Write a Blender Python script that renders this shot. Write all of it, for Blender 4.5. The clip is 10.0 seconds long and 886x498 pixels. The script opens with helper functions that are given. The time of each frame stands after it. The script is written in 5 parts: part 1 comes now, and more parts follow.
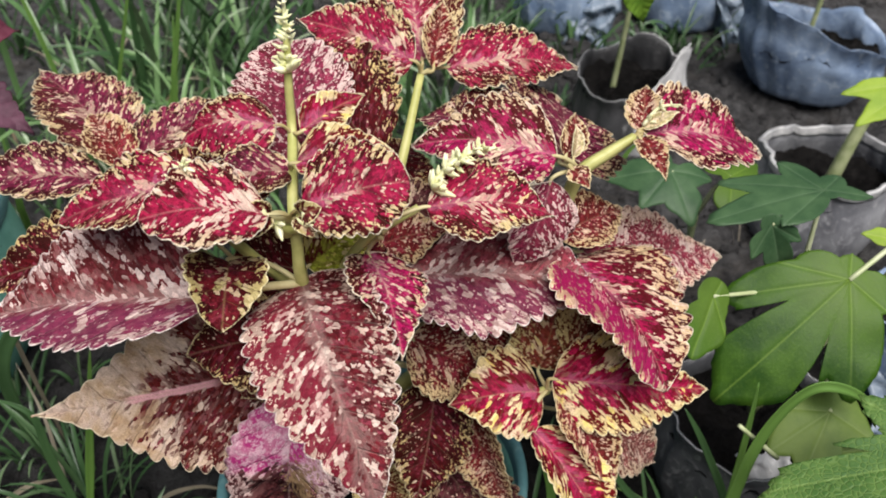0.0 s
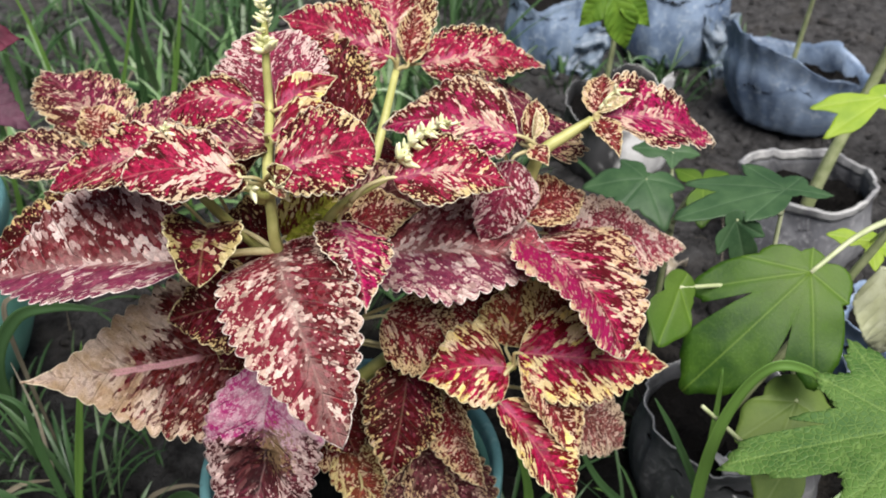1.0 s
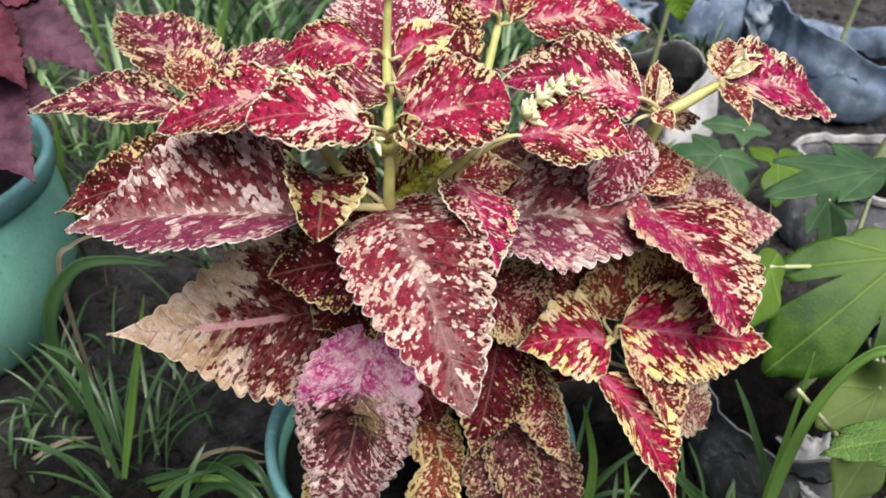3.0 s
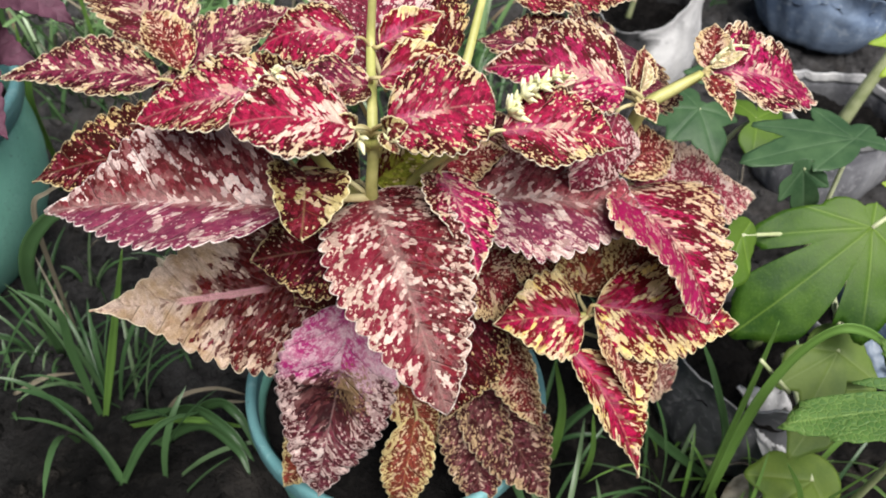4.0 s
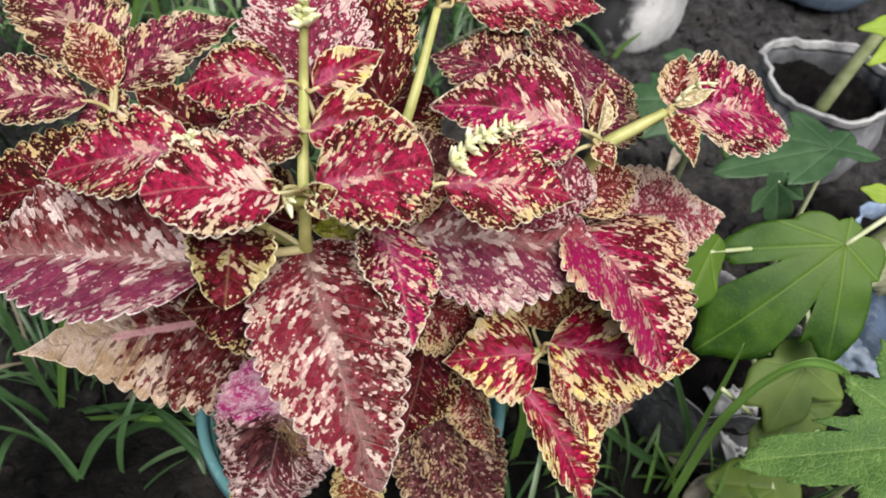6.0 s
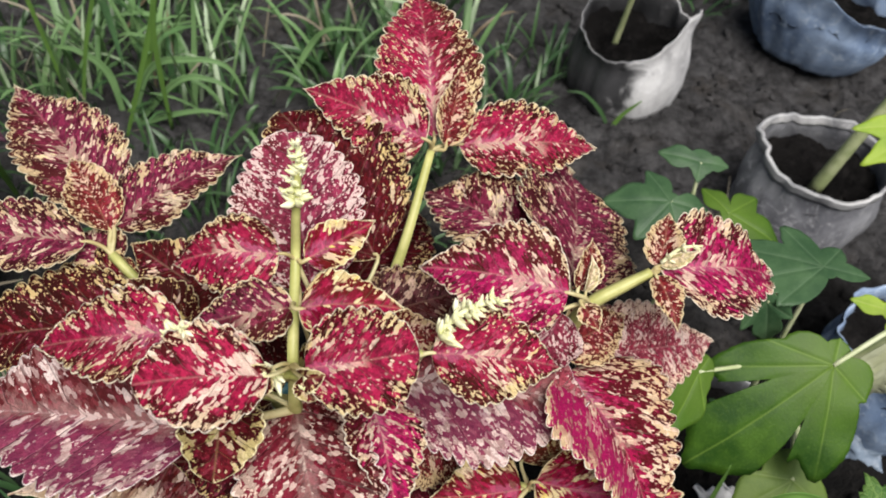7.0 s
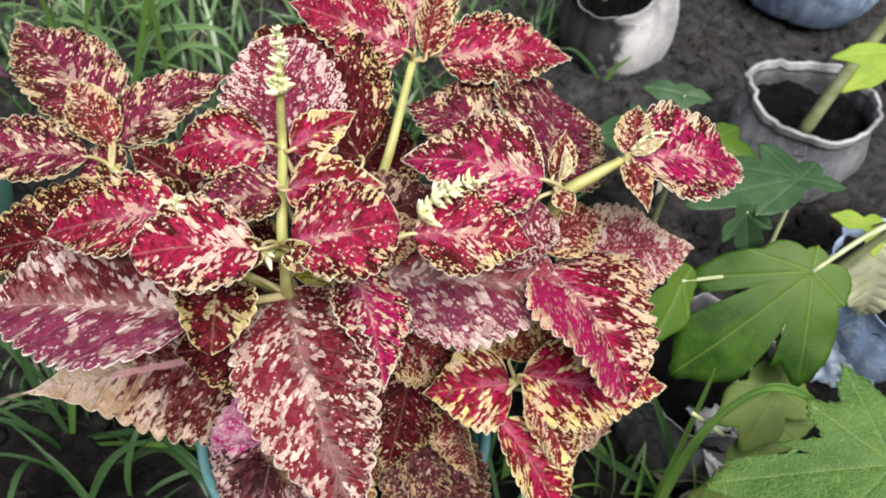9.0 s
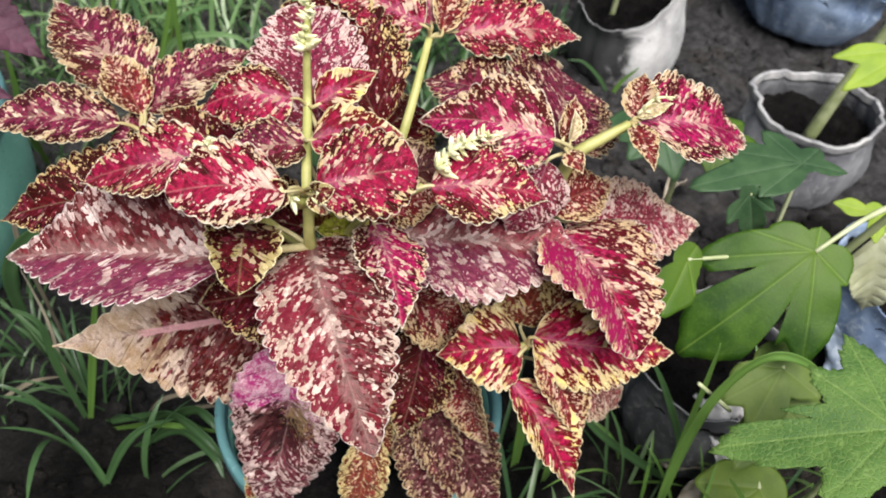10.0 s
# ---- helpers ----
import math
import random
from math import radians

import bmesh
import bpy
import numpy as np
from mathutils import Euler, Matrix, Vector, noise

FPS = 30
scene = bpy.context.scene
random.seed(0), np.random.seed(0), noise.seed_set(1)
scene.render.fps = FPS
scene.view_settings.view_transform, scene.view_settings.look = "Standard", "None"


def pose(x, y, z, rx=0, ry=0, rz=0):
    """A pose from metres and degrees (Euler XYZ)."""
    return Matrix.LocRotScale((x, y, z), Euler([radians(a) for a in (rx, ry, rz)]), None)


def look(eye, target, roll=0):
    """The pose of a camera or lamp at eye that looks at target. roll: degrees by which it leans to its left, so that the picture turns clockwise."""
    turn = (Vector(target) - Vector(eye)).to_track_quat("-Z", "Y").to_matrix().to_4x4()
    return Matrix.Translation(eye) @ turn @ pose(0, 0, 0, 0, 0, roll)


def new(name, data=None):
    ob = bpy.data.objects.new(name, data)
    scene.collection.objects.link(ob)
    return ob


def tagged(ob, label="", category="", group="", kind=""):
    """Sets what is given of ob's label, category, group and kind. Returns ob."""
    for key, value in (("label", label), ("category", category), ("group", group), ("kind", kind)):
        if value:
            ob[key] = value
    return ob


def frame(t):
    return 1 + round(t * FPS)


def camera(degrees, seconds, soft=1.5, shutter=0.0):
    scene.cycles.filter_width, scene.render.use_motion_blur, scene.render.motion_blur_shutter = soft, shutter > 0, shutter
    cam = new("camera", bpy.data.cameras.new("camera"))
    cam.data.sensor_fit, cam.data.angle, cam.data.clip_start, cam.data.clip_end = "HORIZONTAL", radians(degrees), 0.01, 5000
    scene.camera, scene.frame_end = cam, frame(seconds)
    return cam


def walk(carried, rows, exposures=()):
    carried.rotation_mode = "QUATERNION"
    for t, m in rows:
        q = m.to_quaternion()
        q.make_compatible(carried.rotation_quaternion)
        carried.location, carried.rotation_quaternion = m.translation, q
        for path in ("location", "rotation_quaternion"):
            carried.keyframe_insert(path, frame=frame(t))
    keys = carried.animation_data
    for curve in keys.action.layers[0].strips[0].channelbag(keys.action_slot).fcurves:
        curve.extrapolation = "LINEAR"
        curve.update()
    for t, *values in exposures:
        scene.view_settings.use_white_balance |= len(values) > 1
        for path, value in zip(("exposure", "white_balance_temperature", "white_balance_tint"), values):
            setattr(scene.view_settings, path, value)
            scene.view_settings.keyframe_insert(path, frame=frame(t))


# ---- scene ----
cam = camera(55.0, 10.0, 1.8)
cam.data.dof.use_dof, cam.data.dof.focus_distance, cam.data.dof.aperture_fstop = True, 0.43, 16.0
METRES, EYE, TILT, LEAN, TURN = 0.52, 0.68, -38.0, 0.0, 0.0
ROWS = [
    (0.0, 0.0, 0.0, 0.0, 0.0, 0.0, -0.0),
    (0.5, 0.0044, -0.0326, -0.0442, 0.82, 3.52, -0.22),
    (1.0, 0.0405, -0.0504, -0.0847, 0.35, 3.49, -0.16),
    (1.5, 0.0334, -0.0551, -0.1343, 0.75, 3.51, -0.88),
    (2.0, 0.0113, -0.0516, -0.1543, 0.77, 3.8, -1.68),
    (2.5, -0.0535, -0.0297, -0.1371, 0.45, 3.88, -2.12),
    (4.0, -0.099, -0.0153, -0.0021, -2.08, -5.27, -3.81),
    (4.5, -0.0626, -0.0275, 0.0256, -2.89, -5.94, -3.66),
    (5.0, -0.0647, -0.0121, 0.0465, -3.09, -7.74, -3.84),
    (6.5, -0.0536, 0.0647, 0.1936, -2.12, -11.04, -5.1),
    (7.0, -0.0536, 0.06, 0.2683, -2.05, -10.03, -5.46),
    (7.5, -0.0498, 0.0593, 0.2804, -1.86, -10.43, -4.63),
    (8.0, -0.0427, 0.0476, 0.2449, -1.75, -11.1, -4.38),
    (8.5, -0.0227, 0.0183, 0.2115, -1.44, -10.54, -3.58),
    (9.0, -0.0189, -0.0062, 0.172, -1.7, -10.16, -3.46),
    (9.5, -0.0103, -0.0254, 0.1285, -1.67, -9.05, -2.96),
    (10.0, -0.0235, -0.0595, 0.0927, -1.13, -7.69, -3.78),
]
walk(cam, [(t, pose(0, 0, EYE, TILT, LEAN, TURN) @ pose(METRES * x, METRES * y, METRES * z, 90 + pitch, roll, yaw)) for t, x, y, z, yaw, pitch, roll in ROWS],
     exposures=((0.0, 0.21), (1.5, 0.42), (2.5, 0.50), (4.0, 0.44), (5.0, 0.38), (6.5, 0.20), (7.5, 0.21), (8.5, 0.30), (9.5, 0.38), (10.0, 0.42)))

# ---- light ----
world = bpy.data.worlds.new("world")
scene.world = world
world.use_nodes = True
wn = world.node_tree
sky = wn.nodes.new("ShaderNodeTexSky")
sky.sky_type, sky.sun_disc = "NISHITA", False
sky.sun_elevation, sky.sun_rotation = radians(62), radians(162)
sky.dust_density, sky.ozone_density = 4.0, 1.0
wn.links.new(sky.outputs[0], wn.nodes["Background"].inputs[0])
wn.nodes["Background"].inputs[1].default_value = 0.040
sun = new("sun", bpy.data.lights.new("sun", "SUN"))
sun.data.energy, sun.data.angle, sun.data.color = 4.5, radians(46), (1.0, 0.965, 0.945)
sun.matrix_world = look((0.25, -0.75, 1.5), (0, 0, 0))


# ---- node helpers ----
class Nodes:
    """Short spellings for building a node material."""

    def __init__(self, name):
        self.mat = bpy.data.materials.new(name)
        self.mat.use_nodes = True
        self.t = self.mat.node_tree
        self.bsdf = self.t.nodes["Principled BSDF"]
        self.out = self.t.nodes["Material Output"]

    def put(self, socket, value):
        if isinstance(value, bpy.types.NodeSocket):
            self.t.links.new(value, socket)
        elif value is not None:
            if isinstance(value, (tuple, list)) and socket.type == "RGBA" and len(value) == 3:
                value = (*value, 1)
            socket.default_value = value

    def m(self, op, a, b=None, c=None, clamp=False):
        n = self.t.nodes.new("ShaderNodeMath")
        n.operation, n.use_clamp = op, clamp
        for i, v in enumerate((a, b, c)):
            self.put(n.inputs[i], v)
        return n.outputs[0]

    def step(self, x, lo, hi):
        n = self.t.nodes.new("ShaderNodeMapRange")
        n.interpolation_type = "SMOOTHSTEP"
        self.put(n.inputs[0], x)
        self.put(n.inputs[1], lo)
        self.put(n.inputs[2], hi)
        return n.outputs[0]

    def mix(self, f, a, b, kind="MIX"):
        n = self.t.nodes.new("ShaderNodeMix")
        n.data_type, n.blend_type = "RGBA", kind
        self.put(n.inputs[0], f)
        self.put(n.inputs[6], a)
        self.put(n.inputs[7], b)
        return n.outputs[2]

    def noise(self, vec, scale=1.0, detail=3.0, rough=0.55, warp=0.0):
        n = self.t.nodes.new("ShaderNodeTexNoise")
        self.put(n.inputs["Vector"], vec)
        self.put(n.inputs["Scale"], scale)
        self.put(n.inputs["Detail"], detail)
        self.put(n.inputs["Roughness"], rough)
        self.put(n.inputs["Distortion"], warp)
        return n.outputs[0]

    def vec(self, x, y, z):
        n = self.t.nodes.new("ShaderNodeCombineXYZ")
        for i, v in enumerate((x, y, z)):
            self.put(n.inputs[i], v)
        return n.outputs[0]

    def attr(self, name):
        n = self.t.nodes.new("ShaderNodeAttribute")
        n.attribute_name = name
        s = self.t.nodes.new("ShaderNodeSeparateXYZ")
        self.t.links.new(n.outputs["Vector"], s.inputs[0])
        return s.outputs

    def coord(self):
        return self.t.nodes.new("ShaderNodeTexCoord").outputs["Object"]

    def position(self):
        return self.t.nodes.new("ShaderNodeNewGeometry").outputs["Position"]

    def rnd(self):
        return self.t.nodes.new("ShaderNodeObjectInfo").outputs["Random"]

    def island(self):
        return self.t.nodes.new("ShaderNodeNewGeometry").outputs["Random Per Island"]

    def bump(self, height, strength=0.3, distance=0.001):
        n = self.t.nodes.new("ShaderNodeBump")
        self.put(n.inputs["Height"], height)
        n.inputs["Strength"].default_value, n.inputs["Distance"].default_value = strength, distance
        self.put(self.bsdf.inputs["Normal"], n.outputs[0])

    def done(self, colour, rough=0.5, spec=0.4, translucent=0.0, coat=0.0):
        self.put(self.bsdf.inputs["Base Color"], colour)
        self.put(self.bsdf.inputs["Roughness"], rough)
        self.bsdf.inputs["Specular IOR Level"].default_value = spec
        self.bsdf.inputs["Coat Weight"].default_value = coat
        if translucent:
            tr = self.t.nodes.new("ShaderNodeBsdfTranslucent")
            self.put(tr.inputs[0], colour)
            mx = self.t.nodes.new("ShaderNodeMixShader")
            mx.inputs[0].default_value = translucent
            self.t.links.new(self.bsdf.outputs[0], mx.inputs[1])
            self.t.links.new(tr.outputs[0], mx.inputs[2])
            self.t.links.new(mx.outputs[0], self.out.inputs[0])
        return self.mat


# ---- materials ----
def coleus_material(name, centre, body, fleck, speck, flecks=0.5, specks=0.5, reach=0.6, edge=(0.80, 0.70, 0.42), pale_tip=0.0, inner=0.5, dead=False, gold=0.0, ribs=0.0, half_tint=None, calm=0.0, grain=(800.0, 330.0), half_tones=0.0, quiet=0.0, root=0.0):
    """Variegated coleus: a bright heart, a dark body, flecks that run with the side veins, fine specks towards the margin, a pale scalloped rim."""
    n = Nodes(name)
    x, y, un = n.attr("leafco")
    ph, v, half = n.attr("leafaux")
    ax = n.m("ABSOLUTE", x)
    sign = n.m("SIGN", x)
    luck = n.m("MULTIPLY", n.m("SUBTRACT", n.m("FRACT", n.m("MULTIPLY", n.rnd(), 13.7)), 0.5), sign)
    seed = n.m("MULTIPLY_ADD", n.rnd(), 61.0, n.m("MULTIPLY", sign, 3.7))
    a = n.m("ADD", n.m("MULTIPLY", ax, 0.66), n.m("MULTIPLY", y, 0.75))
    b = n.m("SUBTRACT", n.m("MULTIPLY", y, 0.66), n.m("MULTIPLY", ax, 0.75))

    def field(fb, fa, shift, detail, rough, warp):
        return n.noise(n.vec(n.m("MULTIPLY", b, fb), n.m("MULTIPLY", a, fa), n.m("ADD", seed, shift)), 1.0, detail, rough, warp)

    def mosaic(fb, fa, shift):
        """The centre of the vein cell that holds the point: flecks keep to whole cells, with ragged sides."""
        rag = n.noise(n.vec(n.m("MULTIPLY", b, fb), n.m("MULTIPLY", a, fa), n.m("ADD", seed, shift)), 1.4, 2.0, 0.6)
        vo = n.t.nodes.new("ShaderNodeTexVoronoi")
        n.put(vo.inputs["Vector"], n.vec(n.m("MULTIPLY_ADD", rag, 0.9, n.m("MULTIPLY", b, fb)), n.m("MULTIPLY_ADD", rag, -0.9, n.m("MULTIPLY", a, fa)), n.m("ADD", seed, shift)))
        n.put(vo.inputs["Scale"], 1.0)
        return vo.outputs["Position"]

    cell = mosaic(*grain, 0.0)
    tiny = mosaic(1150.0, 900.0, 5.0)
    split = n.t.nodes.new("ShaderNodeSeparateXYZ")
    n.put(split.inputs[0], cell)

    def clumps(fb, fa, shift, detail, rough, warp):
        """A field that is even within each vein cell; fb and fa per metre across and along the side veins."""
        return n.noise(n.vec(n.m("MULTIPLY", split.outputs[0], fb / grain[0]), n.m("MULTIPLY", split.outputs[1], fa / grain[1]), n.m("ADD", split.outputs[2], shift)), 1.0, detail, rough, warp)

    broad = clumps(120.0, 50.0, 0.0, 2.5, 0.55, 0.3)
    streak = clumps(*((230.0, 95.0) if grain[0] > 700 else (150.0, 85.0)), 3.0, 2.0, 0.6, 0.3)
    blot = clumps(190.0, 80.0, 9.0, 2.0, 0.6, 0.5)
    dots = n.noise(tiny, 0.62, 1.5, 0.5, 0.25)
    maze = field(640.0, 410.0, 19.0, 2.0, 0.55, 0.6)
    patch = field(70.0, 38.0, 77.0, 2.0, 0.5, 0.4)
    fine = field(1500.0, 1100.0, 51.0, 2.0, 0.6, 0.0)
    soft = n.noise(n.vec(n.m("MULTIPLY", x, 48.0), n.m("MULTIPLY", y, 48.0), n.m("ADD", seed, 41.0)), 1.0, 3.0, 0.6, 0.4)
    # a bright heart that breaks up into the dark body by whole vein cells; the two halves a little unlike
    out = n.m("ADD", un, n.m("ADD", n.m("MULTIPLY", luck, 0.45), n.m("MULTIPLY", n.m("SUBTRACT", patch, 0.5), 1.5)))
    heart = n.m("SUBTRACT", 1.0, n.step(n.m("ADD", out, n.m("MULTIPLY", n.m("SUBTRACT", blot, 0.5), 2.6)), reach - 0.10, reach + 0.10))
    col = n.mix(n.m("MULTIPLY", n.step(soft, 0.40, 0.65), 0.7), tuple(c * 0.85 for c in body), tuple(c * 0.28 for c in body))
    col = n.mix(n.m("MULTIPLY", n.step(maze, 0.50, 0.58), 0.35), col, tuple(0.6 * p + 0.4 * q for p, q in zip(body, centre)))
    core = n.mix(n.m("MULTIPLY", n.step(streak, 0.46, 0.60), 0.5), centre, tuple(c * 0.55 for c in centre))
    core = n.mix(n.m("MULTIPLY", n.step(soft, 0.50, 0.70), 0.40), core, tuple(0.7 * c + 0.3 * f for c, f in zip(centre, (0.62, 0.05, 0.18))))
    core = n.mix(n.m("MULTIPLY", n.step(n.noise(cell, 0.9, 2.0), 0.55, 0.63), 0.30), core, tuple(0.5 * c + 0.5 * f for c, f in zip(centre, (0.80, 0.20, 0.32))))
    core = n.mix(n.m("MULTIPLY", n.step(n.noise(tiny, 0.40, 2.0), 0.50, 0.57), 0.65), core, tuple(c * 0.30 for c in centre))
    core = n.mix(n.m("MULTIPLY", n.step(blot, 0.50, 0.58), 0.50), core, tuple(c * 0.30 for c in centre))
    col = n.mix(heart, col, core)
    still = n.m("SUBTRACT", 1.0, n.m("MULTIPLY", heart, calm))
    # uneven light on the two halves is put in as a browner half, at random
    col = n.mix(n.m("MULTIPLY", n.step(n.m("ADD", luck, n.m("MULTIPLY", n.m("SUBTRACT", soft, 0.5), 0.8)), 0.0, 0.5), 0.30), col, (0.12, 0.022, 0.014))
    vein = n.m("SUBTRACT", 1.0, n.step(n.m("ABSOLUTE", n.m("SUBTRACT", n.m("FRACT", ph), 0.5)), 0.0, 0.05))
    col = n.mix(n.m("MULTIPLY", vein, 0.10), col, fleck)
    rosy = tuple(0.5 * f + 0.5 * g for f, g in zip(fleck, (0.84, 0.57, 0.50)))
    tone = n.mix(n.step(n.m("ADD", un, n.m("MULTIPLY", n.m("SUBTRACT", soft, 0.5), 0.8)), 0.30, 0.75), rosy, speck)
    # cells of a middle tone, then flecks of whole cells, each with a dark border
    cells = n.noise(cell, 1.3, 2.0, 0.6)
    if half_tones:
        col = n.mix(n.m("MULTIPLY", n.step(cells, 0.50, 0.60), half_tones), col, tuple(0.45 * c + 0.55 * f for c, f in zip(body, (0.52, 0.28, 0.26))))
        col = n.mix(n.m("MULTIPLY", n.step(n.noise(cell, 2.1, 1.0), 0.56, 0.64), half_tones), col, tuple(0.45 * c for c in body))
    fk = n.m("ADD", streak, n.m("ADD", n.m("MULTIPLY", n.m("SUBTRACT", broad, 0.5), 0.5), n.m("MULTIPLY", n.m("SUBTRACT", un, 0.55), 0.16 * inner)))
    low = 0.70 - 0.16 * flecks
    col = n.mix(n.m("MULTIPLY", n.step(fk, low - 0.07, low - 0.02), 0.45), col, tuple(0.7 * c for c in body))
    if half_tint:
        side = n.step(n.m("SUBTRACT", n.m("MULTIPLY", soft, 0.02), n.m("MULTIPLY_ADD", x, half_tint[3], 0.010)), 0.0, 0.012)
        still = n.m("MULTIPLY", still, n.m("SUBTRACT", 1.0, n.m("MULTIPLY", n.m("MULTIPLY", side, n.step(un, 0.95, 0.70)), quiet)))
    fm = n.m("MULTIPLY", n.step(fk, low, low + 0.012), still)
    strength = n.m("ADD", n.m("MULTIPLY_ADD", n.step(fine, 0.35, 0.65), 0.22, 0.66), n.m("MULTIPLY", n.step(cells, 0.62, 0.45), -0.8 * half_tones))
    col = n.mix(n.m("MULTIPLY", fm, strength), col, tone)
    big = n.step(n.m("MULTIPLY_ADD", n.m("SUBTRACT", un, 0.5), 0.06 * inner, broad), 0.715 - 0.14 * flecks, 0.73 - 0.14 * flecks)
    big = n.m("MULTIPLY", big, n.m("SUBTRACT", 1.0, n.m("MULTIPLY", n.step(dots, 0.57, 0.61), 0.75)))
    if quiet:
        big = n.m("MULTIPLY", big, still)
    splash = n.mix(n.m("MULTIPLY", n.step(patch, 0.52, 0.58), gold), n.mix(n.step(soft, 0.4, 0.6), fleck, rosy), (0.86, 0.68, 0.12))
    col = n.mix(n.m("MULTIPLY", big, 0.84), col, splash)
    # a maze of pale specks in the dark, crowded towards the margin
    rise = n.m("ADD", n.m("SUBTRACT", un, 1.0), n.m("MULTIPLY", n.m("SUBTRACT", patch, 0.5), 0.9))
    mz = n.m("MULTIPLY_ADD", rise, 0.12 + 0.14 * inner, maze)
    lim = 0.630 - 0.12 * specks
    sp = n.step(mz, lim, lim + 0.016)
    dk = n.m("MULTIPLY_ADD", rise, 0.10, dots)
    sp = n.m("MAXIMUM", sp, n.step(dk, 0.66 - 0.10 * specks, 0.685 - 0.10 * specks))
    sp = n.m("MULTIPLY", sp, still)
    col = n.mix(n.m("MULTIPLY", n.step(mz, lim - 0.06, lim - 0.01), 0.35), col, tuple(0.7 * c for c in body))
    col = n.mix(n.m("MULTIPLY", sp, 0.80), col, n.mix(n.step(un, 0.35, 0.75), rosy, speck))
    if root:
        # solid pale cells beside the midrib, nearer the petiole
        aside = n.m("SUBTRACT", n.m("MULTIPLY", n.m("ADD", split.outputs[1], 0.45), 0.66 / grain[1]), n.m("MULTIPLY", n.m("SUBTRACT", split.outputs[0], 0.45), 0.75 / grain[0]))
        pale = n.step(n.m("SUBTRACT", broad, n.m("MULTIPLY", n.m("ABSOLUTE", aside), 14.0)), 0.485, 0.495)
        pale = n.m("MULTIPLY", pale, n.m("MULTIPLY", n.step(v, 0.06, 0.14), n.step(v, 0.62, 0.46)))
        col = n.mix(n.m("MULTIPLY", pale, root), col, n.mix(n.step(cells, 0.42, 0.58), tuple(0.86 * c for c in fleck), rosy))
    if calm:
        # a lilac flush beside the midrib, towards the petiole
        lilac = n.m("MULTIPLY", n.m("SUBTRACT", 1.0, n.step(n.m("ADD", ax, n.m("MULTIPLY", n.m("SUBTRACT", broad, 0.5), 0.030)), 0.0002, 0.0030)), n.step(v, 0.60, 0.20))
        col = n.mix(n.m("MULTIPLY", lilac, 0.35), col, (0.66, 0.20, 0.34))
    if pale_tip:
        lop = n.m("MULTIPLY", n.m("MULTIPLY", sign, un), 0.10)
        fade = n.step(n.m("ADD", n.m("ADD", n.m("ADD", v, lop), n.m("MULTIPLY", un, 0.14)), n.m("MULTIPLY", n.m("SUBTRACT", broad, 0.5), 1.1)), 0.52, 0.68)
        buff = n.mix(n.step(soft, 0.42, 0.62), fleck, (0.56, 0.40, 0.24))
        col = n.mix(n.m("MULTIPLY", fade, n.m("MULTIPLY_ADD", n.step(streak, 0.62, 0.50), 0.35, 0.48)), col, buff)
        band = n.m("MULTIPLY", n.m("SUBTRACT", 1.0, n.step(n.m("ADD", ax, n.m("MULTIPLY", streak, 0.003)), 0.0030, 0.0042)), n.step(n.m("ABSOLUTE", n.m("SUBTRACT", v, 0.50)), 0.20, 0.14))
        col = n.mix(n.m("MULTIPLY", band, 0.85), col, (0.80, 0.42, 0.45))
    if half_tint:
        # one half of the blade keeps a flush; in the violet ones sky sheen is put in too
        flush = n.m("MULTIPLY", side, n.m("SUBTRACT", 1.0, n.m("MAXIMUM", fm, sp)))
        col = n.mix(n.m("MULTIPLY", flush, 0.5 + 0.3 * quiet), col, half_tint[:3])
    if ribs:
        # a dull pale zone along the midrib and the roots of the side veins
        root = n.m("SUBTRACT", 1.0, n.step(n.m("ADD", ax, n.m("MULTIPLY", n.m("SUBTRACT", broad, 0.5), 0.035)), 0.001, 0.005))
        col = n.mix(n.m("MULTIPLY", root, ribs), col, (0.56, 0.40, 0.36))
    if dead:
        # a magenta flush by the petiole, a withered brown hollow across the middle and a tan husk in it
        flush = n.step(n.m("ADD", v, n.m("MULTIPLY", n.m("SUBTRACT", patch, 0.5), 0.5)), 0.40, 0.26)
        flesh = n.mix(n.step(soft, 0.40, 0.60), (0.50, 0.030, 0.21), (0.74, 0.38, 0.48))
        flesh = n.mix(n.m("MULTIPLY", n.step(n.m("ADD", n.m("MULTIPLY", maze, 0.6), n.m("MULTIPLY", streak, 0.4)), 0.47, 0.54), 0.55), flesh, (0.88, 0.66, 0.72))
        col = n.mix(n.m("MULTIPLY", flush, 0.85), col, flesh)
        off = n.m("SQRT", n.m("ADD", n.m("POWER", n.m("MULTIPLY", n.m("SUBTRACT", v, 0.44), 4.2), 2.0), n.m("POWER", n.m("MULTIPLY", n.m("SUBTRACT", x, 0.004), 26.0), 2.0)))
        rot = n.m("SUBTRACT", 1.0, n.step(n.m("ADD", off, n.m("MULTIPLY", n.m("SUBTRACT", blot, 0.5), 1.4)), 0.45, 0.56))
        husk = n.mix(n.step(streak, 0.44, 0.62), (0.022, 0.006, 0.007), (0.10, 0.025, 0.026))
        col = n.mix(n.m("MULTIPLY", rot, 0.94), col, husk)
        near = n.m("SQRT", n.m("ADD", n.m("POWER", n.m("MULTIPLY", n.m("SUBTRACT", v, 0.36), 9.0), 2.0), n.m("POWER", n.m("MULTIPLY", n.m("SUBTRACT", x, -0.008), 90.0), 2.0)))
        scab = n.m("SUBTRACT", 1.0, n.step(n.m("ADD", near, n.m("MULTIPLY", n.m("SUBTRACT", maze, 0.5), 4.0)), 0.6, 0.8))
